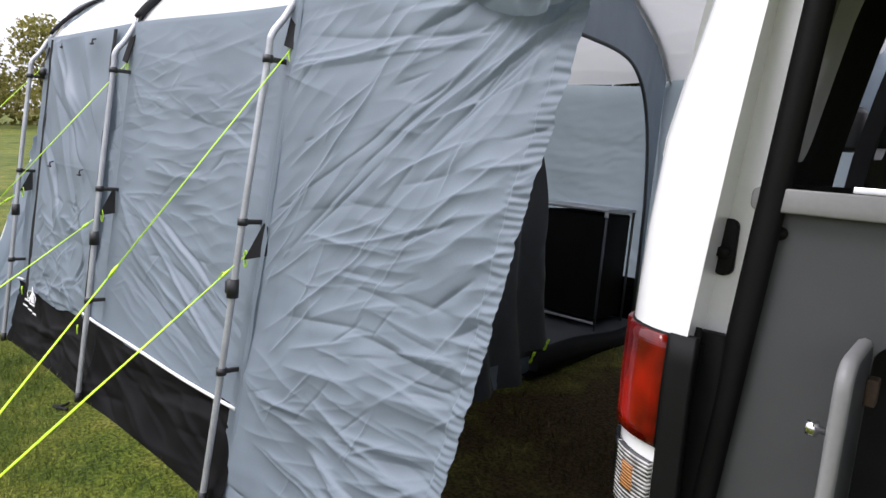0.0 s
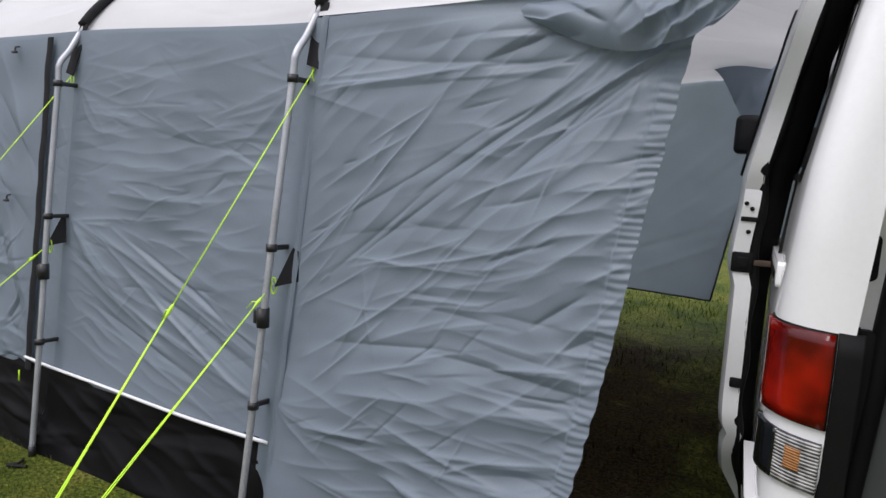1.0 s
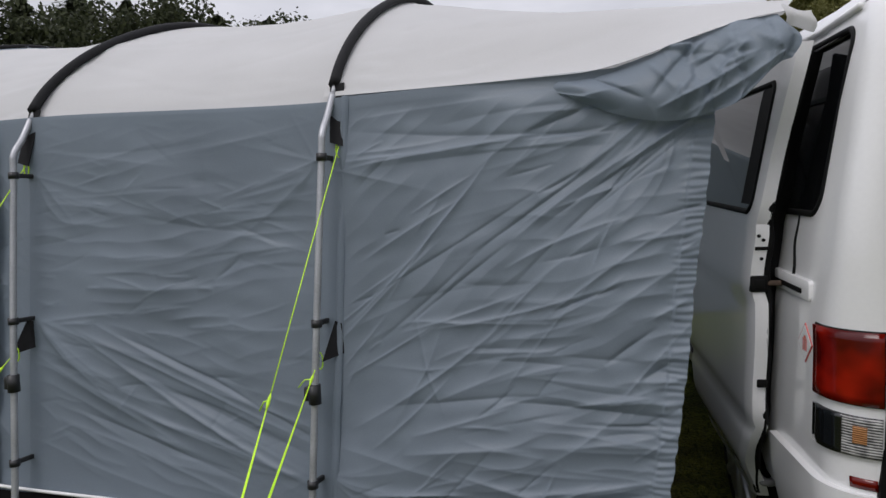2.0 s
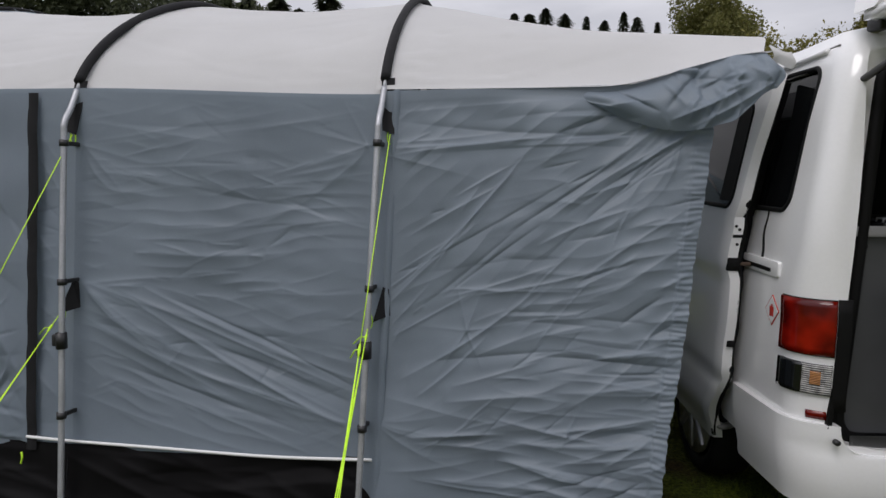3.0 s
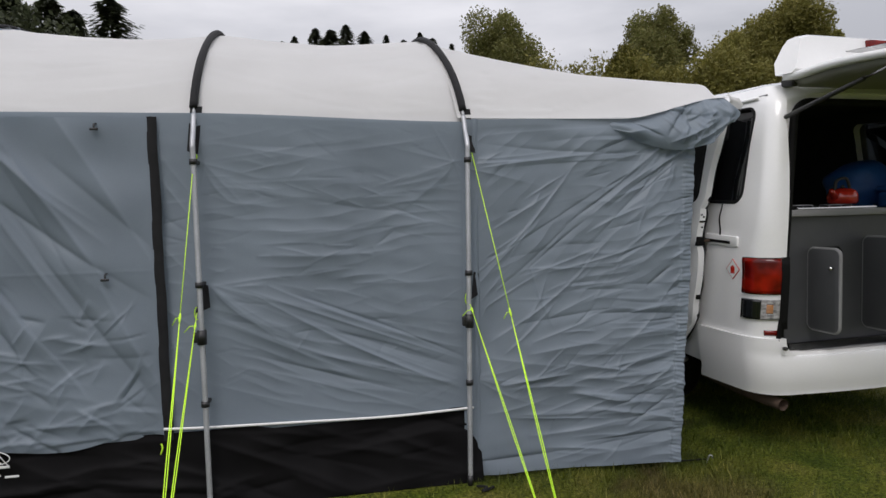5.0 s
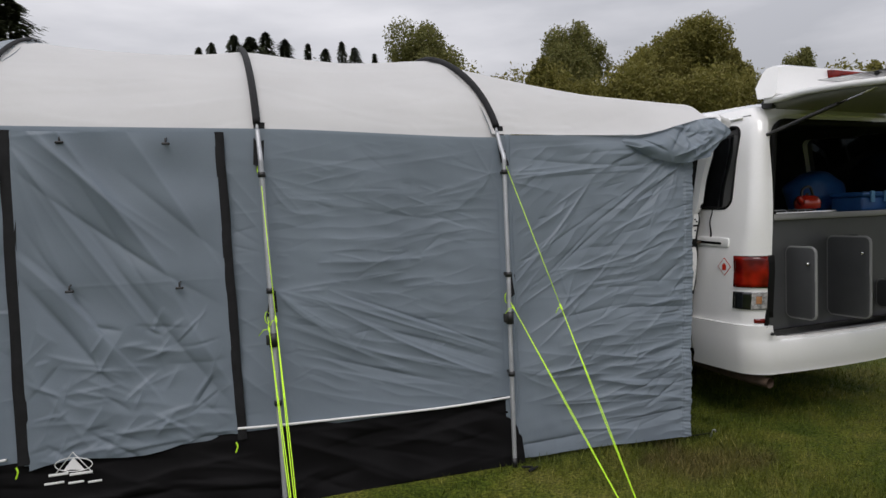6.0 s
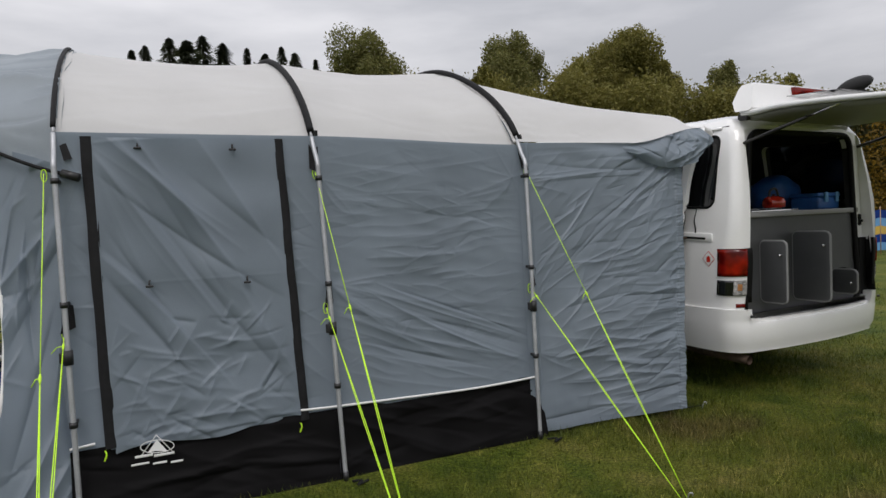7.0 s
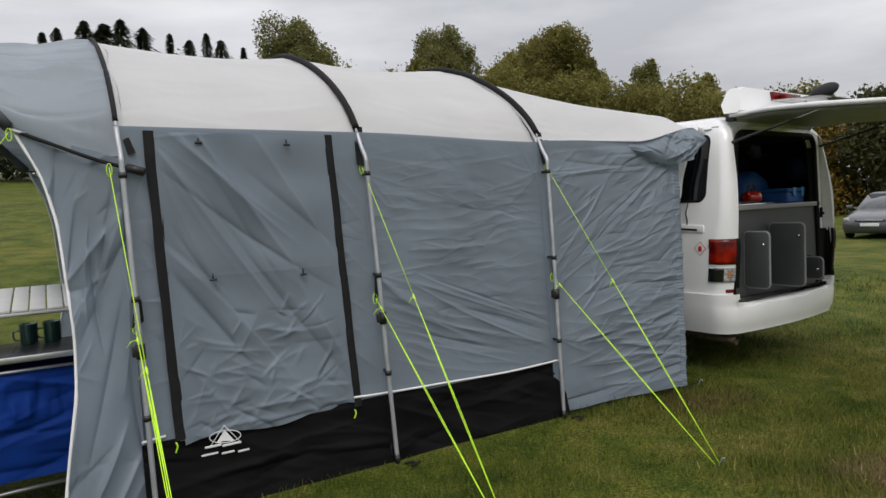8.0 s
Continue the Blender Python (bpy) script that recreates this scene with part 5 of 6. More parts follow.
    x, y, z = on_flange(1.278, 0.75)
    part("slot", box_bm(x - 0.020, x + 0.018, y - 0.003, y + 0.01, z - 0.006, z + 0.006, 0.002), RUBBER, door, "dark slot")
    x, y, z = on_flange(0.83, 0.9)
    part("lug", box_bm(x - 0.012, x + 0.016, y - 0.008, y + 0.02, z - 0.014, z + 0.014, 0.004), RUBBER, door, "black rubber lug")
    heights = np.linspace(0.32, 1.88, 60)
    seal = [(outer_x(z) + flange + 0.010 + 0.004 * math.sin(z * 30), rear_edge(z) + 0.012, z) for z in heights]
    part("edge_seal", tube_bm(seal, 0.012, 8), RUBBER, door, "black rubber door seal")
    # an added black sheet gives the shade in the gap behind the door
    gap = bmesh.new()
    rows = [[gap.verts.new((x_, rear_edge(z) + dy, z)) for x_, dy in ((outer_x(z) + flange - 0.002, 0.05), (VX - half_width(z) - 0.003, 0.08), (VX - half_width(z) - 0.003, 0.10), (outer_x(z) + flange - 0.002, 0.07))] for z in heights]
    for r, s in zip(rows, rows[1:]):
        for k in range(4):
            gap.faces.new((r[k], r[(k + 1) % 4], s[(k + 1) % 4], s[k]))
    part("draught_strip", gap, RUBBER, door, "black sheet standing for the shade between door and body")
    step_arm = tube_bm(spline([(outer_x(0.45) + 0.05, 0.62, 0.40), (VX - 0.80, 0.56, 0.37), (VX - 0.74, 0.60, 0.36)]), 0.016, 8)
    part("roller_arm", step_arm, UNIT_EDGE, door, "grey lower roller arm")


build_sliding_door()
rail = plate("x", 0.02, 1.3, 1.135, 1.195, VX - 0.829, VX - 0.80, 0.012)
part("slide_rail", rail, PAINT, van, "white cover of the sliding door rail")
part("rail_slot", plate("x", 0.075, 1.25, 1.152, 1.168, VX - 0.832, VX - 0.824, 0.006), RUBBER, van, "dark slot of the door rail")


def build_sticker():
    """A small white diamond with a red border and a red can shape."""
    x, y, z = VX - 0.8262, 0.055, 1.012
    for r, dx, material, label in ((0.058, 0.0, RED_ENAMEL, "red border"), (0.052, -0.0012, PIPING, "white field")):
        bm = bmesh.new()
        ring_a = [bm.verts.new((x + dx - 0.001, y + a * r * 0.92, z + b * r)) for a, b in ((0, 1), (1, 0), (0, -1), (-1, 0))]
        ring_b = [bm.verts.new((v.co.x + 0.003, v.co.y, v.co.z)) for v in ring_a]
        bm.faces.new(ring_a)
        bm.faces.new(ring_b[::-1])
        for k in range(4):
            bm.faces.new((ring_a[k], ring_a[(k + 1) % 4], ring_b[(k + 1) % 4], ring_b[k]))
        part("sticker", bm, material, van, label, smooth=False)
    bm = box_bm(x - 0.0030, x - 0.0015, y - 0.016, y + 0.016, z - 0.024, z + 0.014, 0.001, 1)
    box_bm(x - 0.0030, x - 0.0015, y - 0.008, y + 0.006, z + 0.014, z + 0.022, 0.001, 1, bm=bm)
    part("sticker", bm, RED_ENAMEL, van, "red can shape", smooth=False)


build_sticker()
shut = [(VX - half_width(z) - 0.001, 0.18 + 0.008 * math.sin(z * 40), z) for z in np.linspace(1.19, 1.395, 12)]
part("shut_line", tube_bm(shut, [0.006 - 0.003 * k / 11 for k in range(12)], 6), RUBBER, body, "dark panel gap below the window")
part("roof_seam", tube_bm([(VX - half_width(1.965) + 0.001, y, 1.965) for y in np.linspace(-0.03, 0.16, 6)], 0.004, 6), UNIT_EDGE, body, "fine seam at the roof edge")
part("gutter", tube_bm([(VX - half_width(1.955) - 0.006, y, 1.955) for y in np.linspace(0.02, 2.6, 20)], 0.011, 8), PAINT, van, "white roof gutter")
part("exhaust", tube_bm(spline([(1.72, 0.5, 0.29), (1.70, 0.05, 0.28), (1.71, -0.14, 0.275)]), 0.032, 12, caps=False), RUST, van, "rusty exhaust pipe")
under = box_bm(VX - 0.7, VX + 0.7, 0.3, 4.2, 0.33, 0.45, 0.03)
part("underbody", under, RUBBER, van, "dark underbody")
mir = box_bm(VX - 0.99, VX - 0.84, 3.12, 3.22, 1.42, 1.68, 0.04, 4)
part("door_mirror", mir, PLASTIC, van, "black door mirror")


def build_tailgate():
    """Hinged at the roof's rear edge and swung up level."""
    hinge = Vector((VX, -0.09, 2.03))
    turn = Matrix.Translation(hinge) @ Matrix.Rotation(radians(3.4), 4, "X")

    def outline(t):
        return lerp(0.66, 0.725, step(0, 0.5, t)) * (1 - 0.12 * step(0.93, 1.0, t))
    n, m = 26, 20
    def surf(lift, shrink, crown):
        rows = []
        for j in range(n + 1):
            t = j / n
            hw = outline(t) - shrink
            rows.append([turn @ Vector((hw * (2 * k / m - 1), -1.30 * t - 0.01, lift + 0.02 * step(0, 0.24, t) * (1 - step(0.3, 1.0, t)) + crown * (1 - (2 * k / m - 1) ** 4) * math.sin(math.pi * min(1, 0.12 + t * 0.85)) ** 0.5)) for k in range(m + 1)])
        return rows
    def shell(top, low, name, material, label, parent):
        bm = bmesh.new()
        g = [[[bm.verts.new(p) for p in r] for r in rows] for rows in (top, low)]
        for rows in g:
            for r, s in zip(rows, rows[1:]):
                for k in range(m):
                    bm.faces.new((r[k], r[k + 1], s[k + 1], s[k]))
        a, b = g
        for j in range(n):
            for k in (0, m):
                bm.faces.new((a[j][k], a[j + 1][k], b[j + 1][k], b[j][k]))
        for j in (0, n):
            for k in range(m):
                bm.faces.new((a[j][k], a[j][k + 1], b[j][k + 1], b[j][k]))
        return part(name, bm, material, parent, label)
    gate = shell(surf(0.03, 0.0, 0.03), surf(0.0, 0.0, 0.0), "tailgate", PAINT, "white tailgate swung up level with the roof", van)
    shell(surf(-0.001, 0.05, 0.0), surf(-0.03, 0.10, 0.0), "tailgate_liner", INNER_TRIM, "pale inner panel", gate)
    bm = plate("y", -0.52, 0.52, 0.114, 0.116, -0.62, -0.25, 0.001)
    bm.transform(turn)
    part("rear_window", bm, DARK_GLASS, gate, "dark rear window glass", smooth=False)
    # spoiler over the hinge, with its lamp
    rows, q = [], 18
    bm = bmesh.new()
    for k in range(q + 1):
        x = lerp(-0.66, 0.66, k / q)
        end = max(0.0, abs(2 * k / q - 1) - 0.86) / 0.14
        h = 0.235 * (1 - 0.06 * end ** 2)
        sec = [(0.03, 0.03), (0.07, 0.10), (0.05, h - 0.03), (0.03, h), (-0.02, h + 0.008), (-0.06, h - 0.006), (-0.10, 0.05), (-0.08, 0.03)]
        rows.append([bm.verts.new(turn @ Vector((x * (1.03 - 0.11 * z / h), y, z))) for y, z in sec])
    for r, s in zip(rows, rows[1:]):
        for k in range(8):
            bm.faces.new((r[k], r[(k + 1) % 8], s[(k + 1) % 8], s[k]))
    bm.faces.new(rows[0][::-1])
    bm.faces.new(rows[-1])
    bmesh.ops.bevel(bm, geom=[e for e in bm.edges if e.is_manifold and e.calc_face_angle(0) > 0.9], offset=0.012, segments=2, profile=0.5, affect="EDGES")
    spoiler = part("spoiler", bm, PAINT, gate, "white rear spoiler")
    spoiler.data.set_sharp_from_angle(angle=radians(35))
    bm = box_bm(-0.22, 0.19, -0.092, -0.03, 0.155, 0.222, 0.008)
    bm.transform(turn)
    part("brake_lamp", bm, RED_LENS, spoiler, "red high-level brake lamp")
    bm = bmesh.new()
    bmesh.ops.create_uvsphere(bm, u_segments=20, v_segments=12, radius=1)
    for v in bm.verts:
        v.co = Vector((0.14 + 0.18 * v.co.x, -0.30 + 0.075 * v.co.y, 0.225 + 0.058 * v.co.z + 0.06 * v.co.x))
    tube_bm([(-0.06, -0.26, 0.10), (0.04, -0.28, 0.19), (0.10, -0.30, 0.24)], 0.014, 8, bm=bm)
    tube_bm([(0.40, -0.28, 0.14), (0.28, -0.29, 0.19), (0.16, -0.30, 0.24)], 0.010, 8, bm=bm)
    bm.transform(turn)
    part("reversing_mirror", bm, RUBBER, gate, "black reversing mirror on arms")
    for s in (-1, 1):
        bm = box_bm(s * 0.60 - 0.018, s * 0.60 + 0.018, -0.03, 0.05, -0.03, 0.02, 0.006)
        bm.transform(turn)
        part("hinge", bm, PLASTIC, gate, "black gate hinge")
        low = Vector((VX + (-0.66 if s < 0 else 0.632), -0.115, 1.83))
        top = turn @ Vector((s * 0.655, -0.78, 0.03))
        strut = part("gas_strut", tube_bm([low, low.lerp(top, 0.62)], 0.012, 10), PLASTIC, van, "black gas strut")
        part("piston_rod", tube_bm([low.lerp(top, 0.6), top], 0.006, 8), CHROME, strut, "bright piston rod")
        bm = box_bm(-0.018, 0.018, -0.02, 0.03, -0.015, 0.018, 0.004, m=Matrix.Translation(top))
        part("strut_bracket", bm, PLASTIC, gate, "black strut bracket")


build_tailgate()

def broad(x):
    """The body's full width, reckoned from its near side."""
    return 1.56 + (x - 1.56) * 1.1


# the van stands on the slope, its nose a little higher
for ob in van.children_recursive:
    for v in ob.data.vertices:
        v.co.z += SLOPE * max(0.0, v.co.y - 0.3)
        v.co.x = broad(v.co.x)

# ---- kitchen in the back of the van ----
UX0, UX1, UY = VX - 0.655, VX + 0.612, -0.100
DOORS = ((1.900, 0.205, 0.70, 1.145), (2.250, 0.285, 0.685, 1.195), (2.700, 0.195, 0.69, 0.875))  # hinge x, width, low, high


def build_kitchen():
    unit = thing("kitchen_unit", (VX, 0.1, 0.6), "grey laminate kitchen unit with three small open doors", "kitchen unit")
    front, _ = rounded_prism("y", UX0, UX1, 0.622, 1.33, UY, UY + 0.018, 0.05)
    holes = [rounded_prism("y", x, x + w, lo, hi, UY - 0.1, UY + 0.1, 0.035)[0] for x, w, lo, hi in DOORS]
    me = cut(front, holes)
    panel = link_mesh("front_panel", me, UNIT, unit, "grey speckled laminate front")
    back = box_bm(UX0 + 0.02, UX1 - 0.02, UY + 0.30, UY + 0.42, 0.62, 1.32, 0.004)
    part("carcass", back, LINING, unit, "dark cupboard inside")
    part("base", box_bm(UX0 + 0.02, UX1 - 0.02, UY + 0.02, UY + 0.30, 0.60, 0.625, 0.003), LINING, unit, "dark cupboard floor")
    top = part("worktop", box_bm(UX0 - 0.005, UX1 + 0.005, UY - 0.012, UY + 0.46, 1.325, 1.352, 0.006), UNIT, unit, "grey worktop")
    part("edge_strip", plate("y", UX0 - 0.006, UX1 + 0.006, 1.318, 1.356, UY - 0.024, UY - 0.012, 0.012), UNIT_EDGE, top, "light grey edge strip")
    part("screw_cap", tube_bm([(UX0 + 0.035, UY - 0.006, 1.285), (UX0 + 0.035, UY + 0.002, 1.285)], 0.011, 12), RUBBER, panel, "black screw cap")
    for x, w, lo, hi in DOORS:
        m = Matrix.Translation((x, UY - 0.006, 0)) @ Matrix.Rotation(radians(-91), 4, "Z")
        door = plate("y", 0.0, w, lo, hi, -0.018, 0.0, 0.035, 0.002)
        door.transform(m)
        leaf = part("cupboard_door", door, UNIT, unit, "grey cupboard door standing open")
        _, line = rounded_prism("y", 0.001, w - 0.001, lo + 0.001, hi - 0.001, -0.018, 0.0, 0.035)
        rim = tube_bm([m @ Vector((a, -0.009, z)) for a, z in line], 0.0095, 8, closed=True)
        part("edging", rim, UNIT_EDGE, leaf, "light grey edging")
        knob = tube_bm([m @ Vector((w - 0.035, -0.018, hi - 0.10)), m @ Vector((w - 0.035, -0.028, hi - 0.10)), m @ Vector((w - 0.035, -0.030, hi - 0.10)), m @ Vector((w - 0.035, -0.042, hi - 0.10))], [0.005, 0.005, 0.011, 0.010], 12)
        part("knob", knob, CHROME, leaf, "small chrome push knob")
        for zz in (lo + 0.07, hi - 0.07):
            hinge = box_bm(0.0, 0.035, 0.0, 0.014, zz - 0.02, zz + 0.02, 0.003)
            hinge.transform(m)
            part("hinge", hinge, RUST, leaf, "brown metal hinge")


build_kitchen()
for ob in bpy.data.objects["kitchen_unit"].children_recursive:
    for v in ob.data.vertices:
        v.co.x, v.co.z = broad(v.co.x), v.co.z - 0.02


def lathe(profile, cx, cy, sides=28, bm=None):
    """A turned shape from (radius, z) pairs."""
    bm = bm or bmesh.new()
    rows = [[bm.verts.new((cx + r * math.cos(2 * math.pi * k / sides), cy + r * math.sin(2 * math.pi * k / sides), z)) for k in range(sides)] for r, z in profile]
    for r, s in zip(rows, rows[1:]):
        for k in range(sides):
            bm.faces.new((r[k], r[(k + 1) % sides], s[(k + 1) % sides], s[k]))
    bm.faces.new(rows[0][::-1])
    bm.faces.new(rows[-1])
    return bm


def build_kettle(cx, cy, z):
    kettle = thing("kettle", (cx, cy, z), "shiny red enamel kettle with black handle on the hob", "kettle")
    part("pot", lathe([(0.066, z), (0.082, z + 0.008), (0.084, z + 0.05), (0.07, z + 0.08), (0.04, z + 0.092), (0.016, z + 0.095)], cx, cy), RED_ENAMEL, kettle)
    part("handle", tube_bm(spline([(cx - 0.055, cy, z + 0.08), (cx - 0.045, cy, z + 0.135), (cx + 0.025, cy, z + 0.15), (cx + 0.055, cy, z + 0.085)]), 0.009, 8), PLASTIC, kettle, "black bail handle")
    part("spout", tube_bm([(cx - 0.07, cy - 0.016, z + 0.04), (cx - 0.10, cy - 0.024, z + 0.068), (cx - 0.112, cy - 0.028, z + 0.084)], [0.022, 0.015, 0.013], 10), RED_ENAMEL, kettle)
    part("lid_knob", lathe([(0.01, z + 0.093), (0.013, z + 0.104), (0.006, z + 0.112)], cx, cy, 12), PLASTIC, kettle)


def build_hob(cx, cy, z):
    hob = thing("gas_hob", (cx, cy, z), "black glass gas hob with steel edge in the worktop", "hob")
    part("hob_plate", box_bm(cx - 0.42, cx + 0.12, cy - 0.13, cy + 0.2, z - 0.002, z + 0.012, 0.005), TABLE_TOP, hob, "black glass plate")
    part("hob_rim", box_bm(cx - 0.43, cx + 0.13, cy - 0.14, cy - 0.125, z - 0.002, z + 0.016, 0.003), CHROME, hob, "bright steel rim")
    for x in (cx - 0.28, cx):
        bm = tube_bm([(x + 0.07 * math.cos(a), cy + 0.02 + 0.07 * math.sin(a), z + 0.026) for a in [2 * math.pi * k / 20 for k in range(20)]], 0.004, 6, closed=True)
        for a in (0.4, 1.97, 3.54, 5.1):
            tube_bm([(x + 0.02 * math.cos(a), cy + 0.02 + 0.02 * math.sin(a), z + 0.026), (x + 0.085 * math.cos(a), cy + 0.02 + 0.085 * math.sin(a), z + 0.026), (x + 0.088 * math.cos(a), cy + 0.02 + 0.088 * math.sin(a), z + 0.01)], 0.004, 6, bm=bm)
        part("pan_support", bm, STEEL, hob, "wire pan support")


def lump(name, cx, cy, cz, rx, ry, rz, seed, material, label, category):
    """A soft stuffed shape with creases."""
    bm = bmesh.new()
    bmesh.ops.create_uvsphere(bm, u_segments=48, v_segments=28, radius=1)
    for v in bm.verts:
        p = v.co.copy()
        k = 1 + 0.12 * noise.noise(p * 1.7 + Vector((seed, 0, 0))) - 0.05 * abs(noise.noise(p * 4.5 + Vector((0, seed, 0))))
        sx = math.copysign(abs(p.x) ** 0.8, p.x)
        v.co = Vector((cx + rx * sx * k, cy + ry * p.y * k, max(cz - rz * 0.72, cz + rz * p.z * k)))
    ob = part(name, bm, material)
    return tagged(ob, label, category)


def build_coolbox(x0, x1, y0, y1, z):
    box = thing("cool_box", ((x0 + x1) / 2, (y0 + y1) / 2, z), "blue plastic cool box with pale handle clips", "cool box")
    part("tub", box_bm(x0, x1, y0, y1, z, z + 0.10, 0.02, 3), BLUE_NYLON, box)
    part("lid", box_bm(x0 - 0.008, x1 + 0.008, y0 - 0.008, y1 + 0.008, z + 0.10, z + 0.135, 0.015, 3), BLUE_NYLON, box, "blue lid")
    for x in (lerp(x0, x1, 0.3), lerp(x0, x1, 0.8)):
        part("clip", box_bm(x - 0.02, x + 0.02, y0 - 0.02, y0 - 0.006, z + 0.06, z + 0.14, 0.006), PALE_BLUE, box, "pale blue clip")


build_hob(2.30, 0.06, 1.332)
build_kettle(2.33, 0.06, 1.36)
build_coolbox(2.78, 3.07, -0.02, 0.22, 1.332)
lump("sleeping_bag", 2.93, 0.46, 1.464, 0.26, 0.17, 0.182, 3, BLUE_NYLON, "blue nylon sleeping bag bundled up inside the van", "sleeping bag")
part("bed_board", box_bm(VX - 0.7, VX + 0.82, 0.36, 1.3, 1.30, 1.352, 0.006), LINING, van, "dark bed board")

# turn the van and all in it
for ob in (van, *[o for o in bpy.data.objects if o.parent is None and o.name.split(".")[0] in ("kitchen_unit", "gas_hob", "kettle", "cool_box", "sleeping_bag")]):
    ob.matrix_basis = VAN_MOVE @ ob.matrix_basis

# ---- inside the awning ----
cupboard = thing("camping_cupboard", (-0.45, 3.2, 0), "black fabric camping cupboard with a pale metal top", "cupboard")
part("worktop", box_bm(-0.74, -0.12, 3.13, 3.60, 1.085, 1.108, 0.006), ALLOY, cupboard, "pale aluminium top")
part("fabric_body", box_bm(-0.70, -0.16, 3.17, 3.58, 0.27, 1.06, 0.015), BLACK_CLOTH, cupboard, "black fabric body")
part("shelf_edge", box_bm(-0.71, -0.15, 3.145, 3.165, 0.245, 0.262, 0.004), ALLOY, cupboard, "pale lower frame bar")
for x in (-0.72, -0.14):
    for y in (3.15, 3.58):
        part("leg", tube_bm([(x, y, 0.17), (x, y, 1.085)], 0.010, 8), ALLOY if x < -0.5 else DARK_CLOTH, cupboard)
    part("corner_bracket", box_bm(x - 0.014, x + 0.014, 3.132, 3.15, 1.045, 1.085, 0.004), ALLOY, cupboard, "pale metal bracket")

# ---- camp kitchen under the porch ----
def build_stand():
    stand = thing("camp_kitchen_stand", (-3.2, 0.8, 0), "folding camp kitchen stand with black top and blue fabric larder", "camp kitchen")
    x0, x1, y0, y1, z = -3.75, -2.62, 0.50, 1.0, 0.782
    part("tabletop", box_bm(x0 + 0.01, x1 - 0.01, y0 + 0.012, y1, z, z + 0.014, 0.003), TABLE_TOP, stand, "glossy black top")
    part("top_edge", box_bm(x0, x1, y0, y0 + 0.012, z - 0.012, z + 0.018, 0.004), ALLOY, stand, "aluminium edge")
    part("front_rail", tube_bm([(x0, y0 + 0.02, z - 0.055), (x1, y0 + 0.02, z - 0.055)], 0.009, 8), ALLOY, stand, "aluminium rail")

    def larder(u, v):
        x, zz = lerp(x0, x1, u), lerp(0.19, z - 0.06, v)
        w = folds(x, zz, 101, 26, (x0, x1, 0.2, 0.7), (-20, 30), (0.15, 0.5), (0.01, 0.03), (0.006, 0.018))
        w += folds(x, zz, 102, 22, (x0, x1, 0.5, 0.68), (80, 100), (0.08, 0.16), (0.008, 0.016), (0.008, 0.018))
        return x, y0 + 0.03 - w, zz
    sheet("larder_front", larder, 130, 60, BLUE_CLOTH, stand, "royal blue fabric larder front")
    part("larder_body", box_bm(x0 + 0.01, x1 - 0.01, y0 + 0.06, y1 - 0.02, 0.19, z - 0.06, 0.01), BLUE_CLOTH, stand, "royal blue fabric larder")
    part("foot_rail", tube_bm([(x0, y0 + 0.08, 0.115), (x1, y0 + 0.08, 0.135)], 0.011, 8), ALLOY, stand, "pale foot rail")
    for x in (x0 + 0.02, x1 - 0.02):
        for y in (y0 + 0.04, y1 - 0.03):
            part("leg", tube_bm([(x, y, 0.0), (x, y, z)], 0.012, 8), ALLOY, stand)


def build_shelf():
    shelf = thing("slatted_table", (-3.2, 1.2, 0), "white slatted roll-top table standing behind the stand", "table")
    for k in range(12):
        x = -3.62 + k * 0.083
        b = box_bm(x, x + 0.076, 1.01, 1.58, 0.955, 0.972, 0.004)
        for v in b.verts:
            v.co.z += 0.14 * (v.co.y - 1.01)
        part("slat", b, WHITE_SLAT, shelf)
    part("front_rail", tube_bm([(-3.63, 1.02, 0.945), (-2.63, 1.02, 0.945)], 0.012, 8), WHITE_SLAT, shelf)
    part("back_rail", tube_bm([(-3.63, 1.57, 1.022), (-2.63, 1.57, 1.022)], 0.012, 8), WHITE_SLAT, shelf)
    for x in (-3.55, -2.72):
        for y, yy in ((1.03, 1.53), (1.56, 1.08)):
            part("leg", tube_bm(spline([(x, y, 0.945), (x - 0.03, y, 0.85), (x, yy, 0.0)], 5), 0.011, 8), ALLOY, shelf)


def build_mug(cx, cy, z):
    mug = thing("mug", (cx, cy, z), "dark green enamel mug standing on the black tabletop", "mug", "mugs on the stand")
    part("cup", lathe([(0.036, z), (0.040, z + 0.004), (0.043, z + 0.106), (0.045, z + 0.109), (0.040, z + 0.108), (0.039, z + 0.01)], cx, cy), GREEN_ENAMEL, mug)
    part("handle", tube_bm(spline([(cx - 0.038, cy, z + 0.075), (cx - 0.068, cy, z + 0.07), (cx - 0.066, cy, z + 0.03), (cx - 0.038, cy, z + 0.022)]), 0.005, 8), GREEN_ENAMEL, mug)


build_stand()
build_shelf()
build_mug(-2.965, 0.90, 0.796)
build_mug(-2.858, 0.91, 0.796)

# ---- distance ----
def place_at(az, d):
    """A spot at a bearing (degrees from +y towards +x) and distance from the middle of the walk."""
    x, y = -1.5 + d * math.sin(radians(az)), -2.8 + d * math.cos(radians(az))
    return x, y, ground_height(x, y)


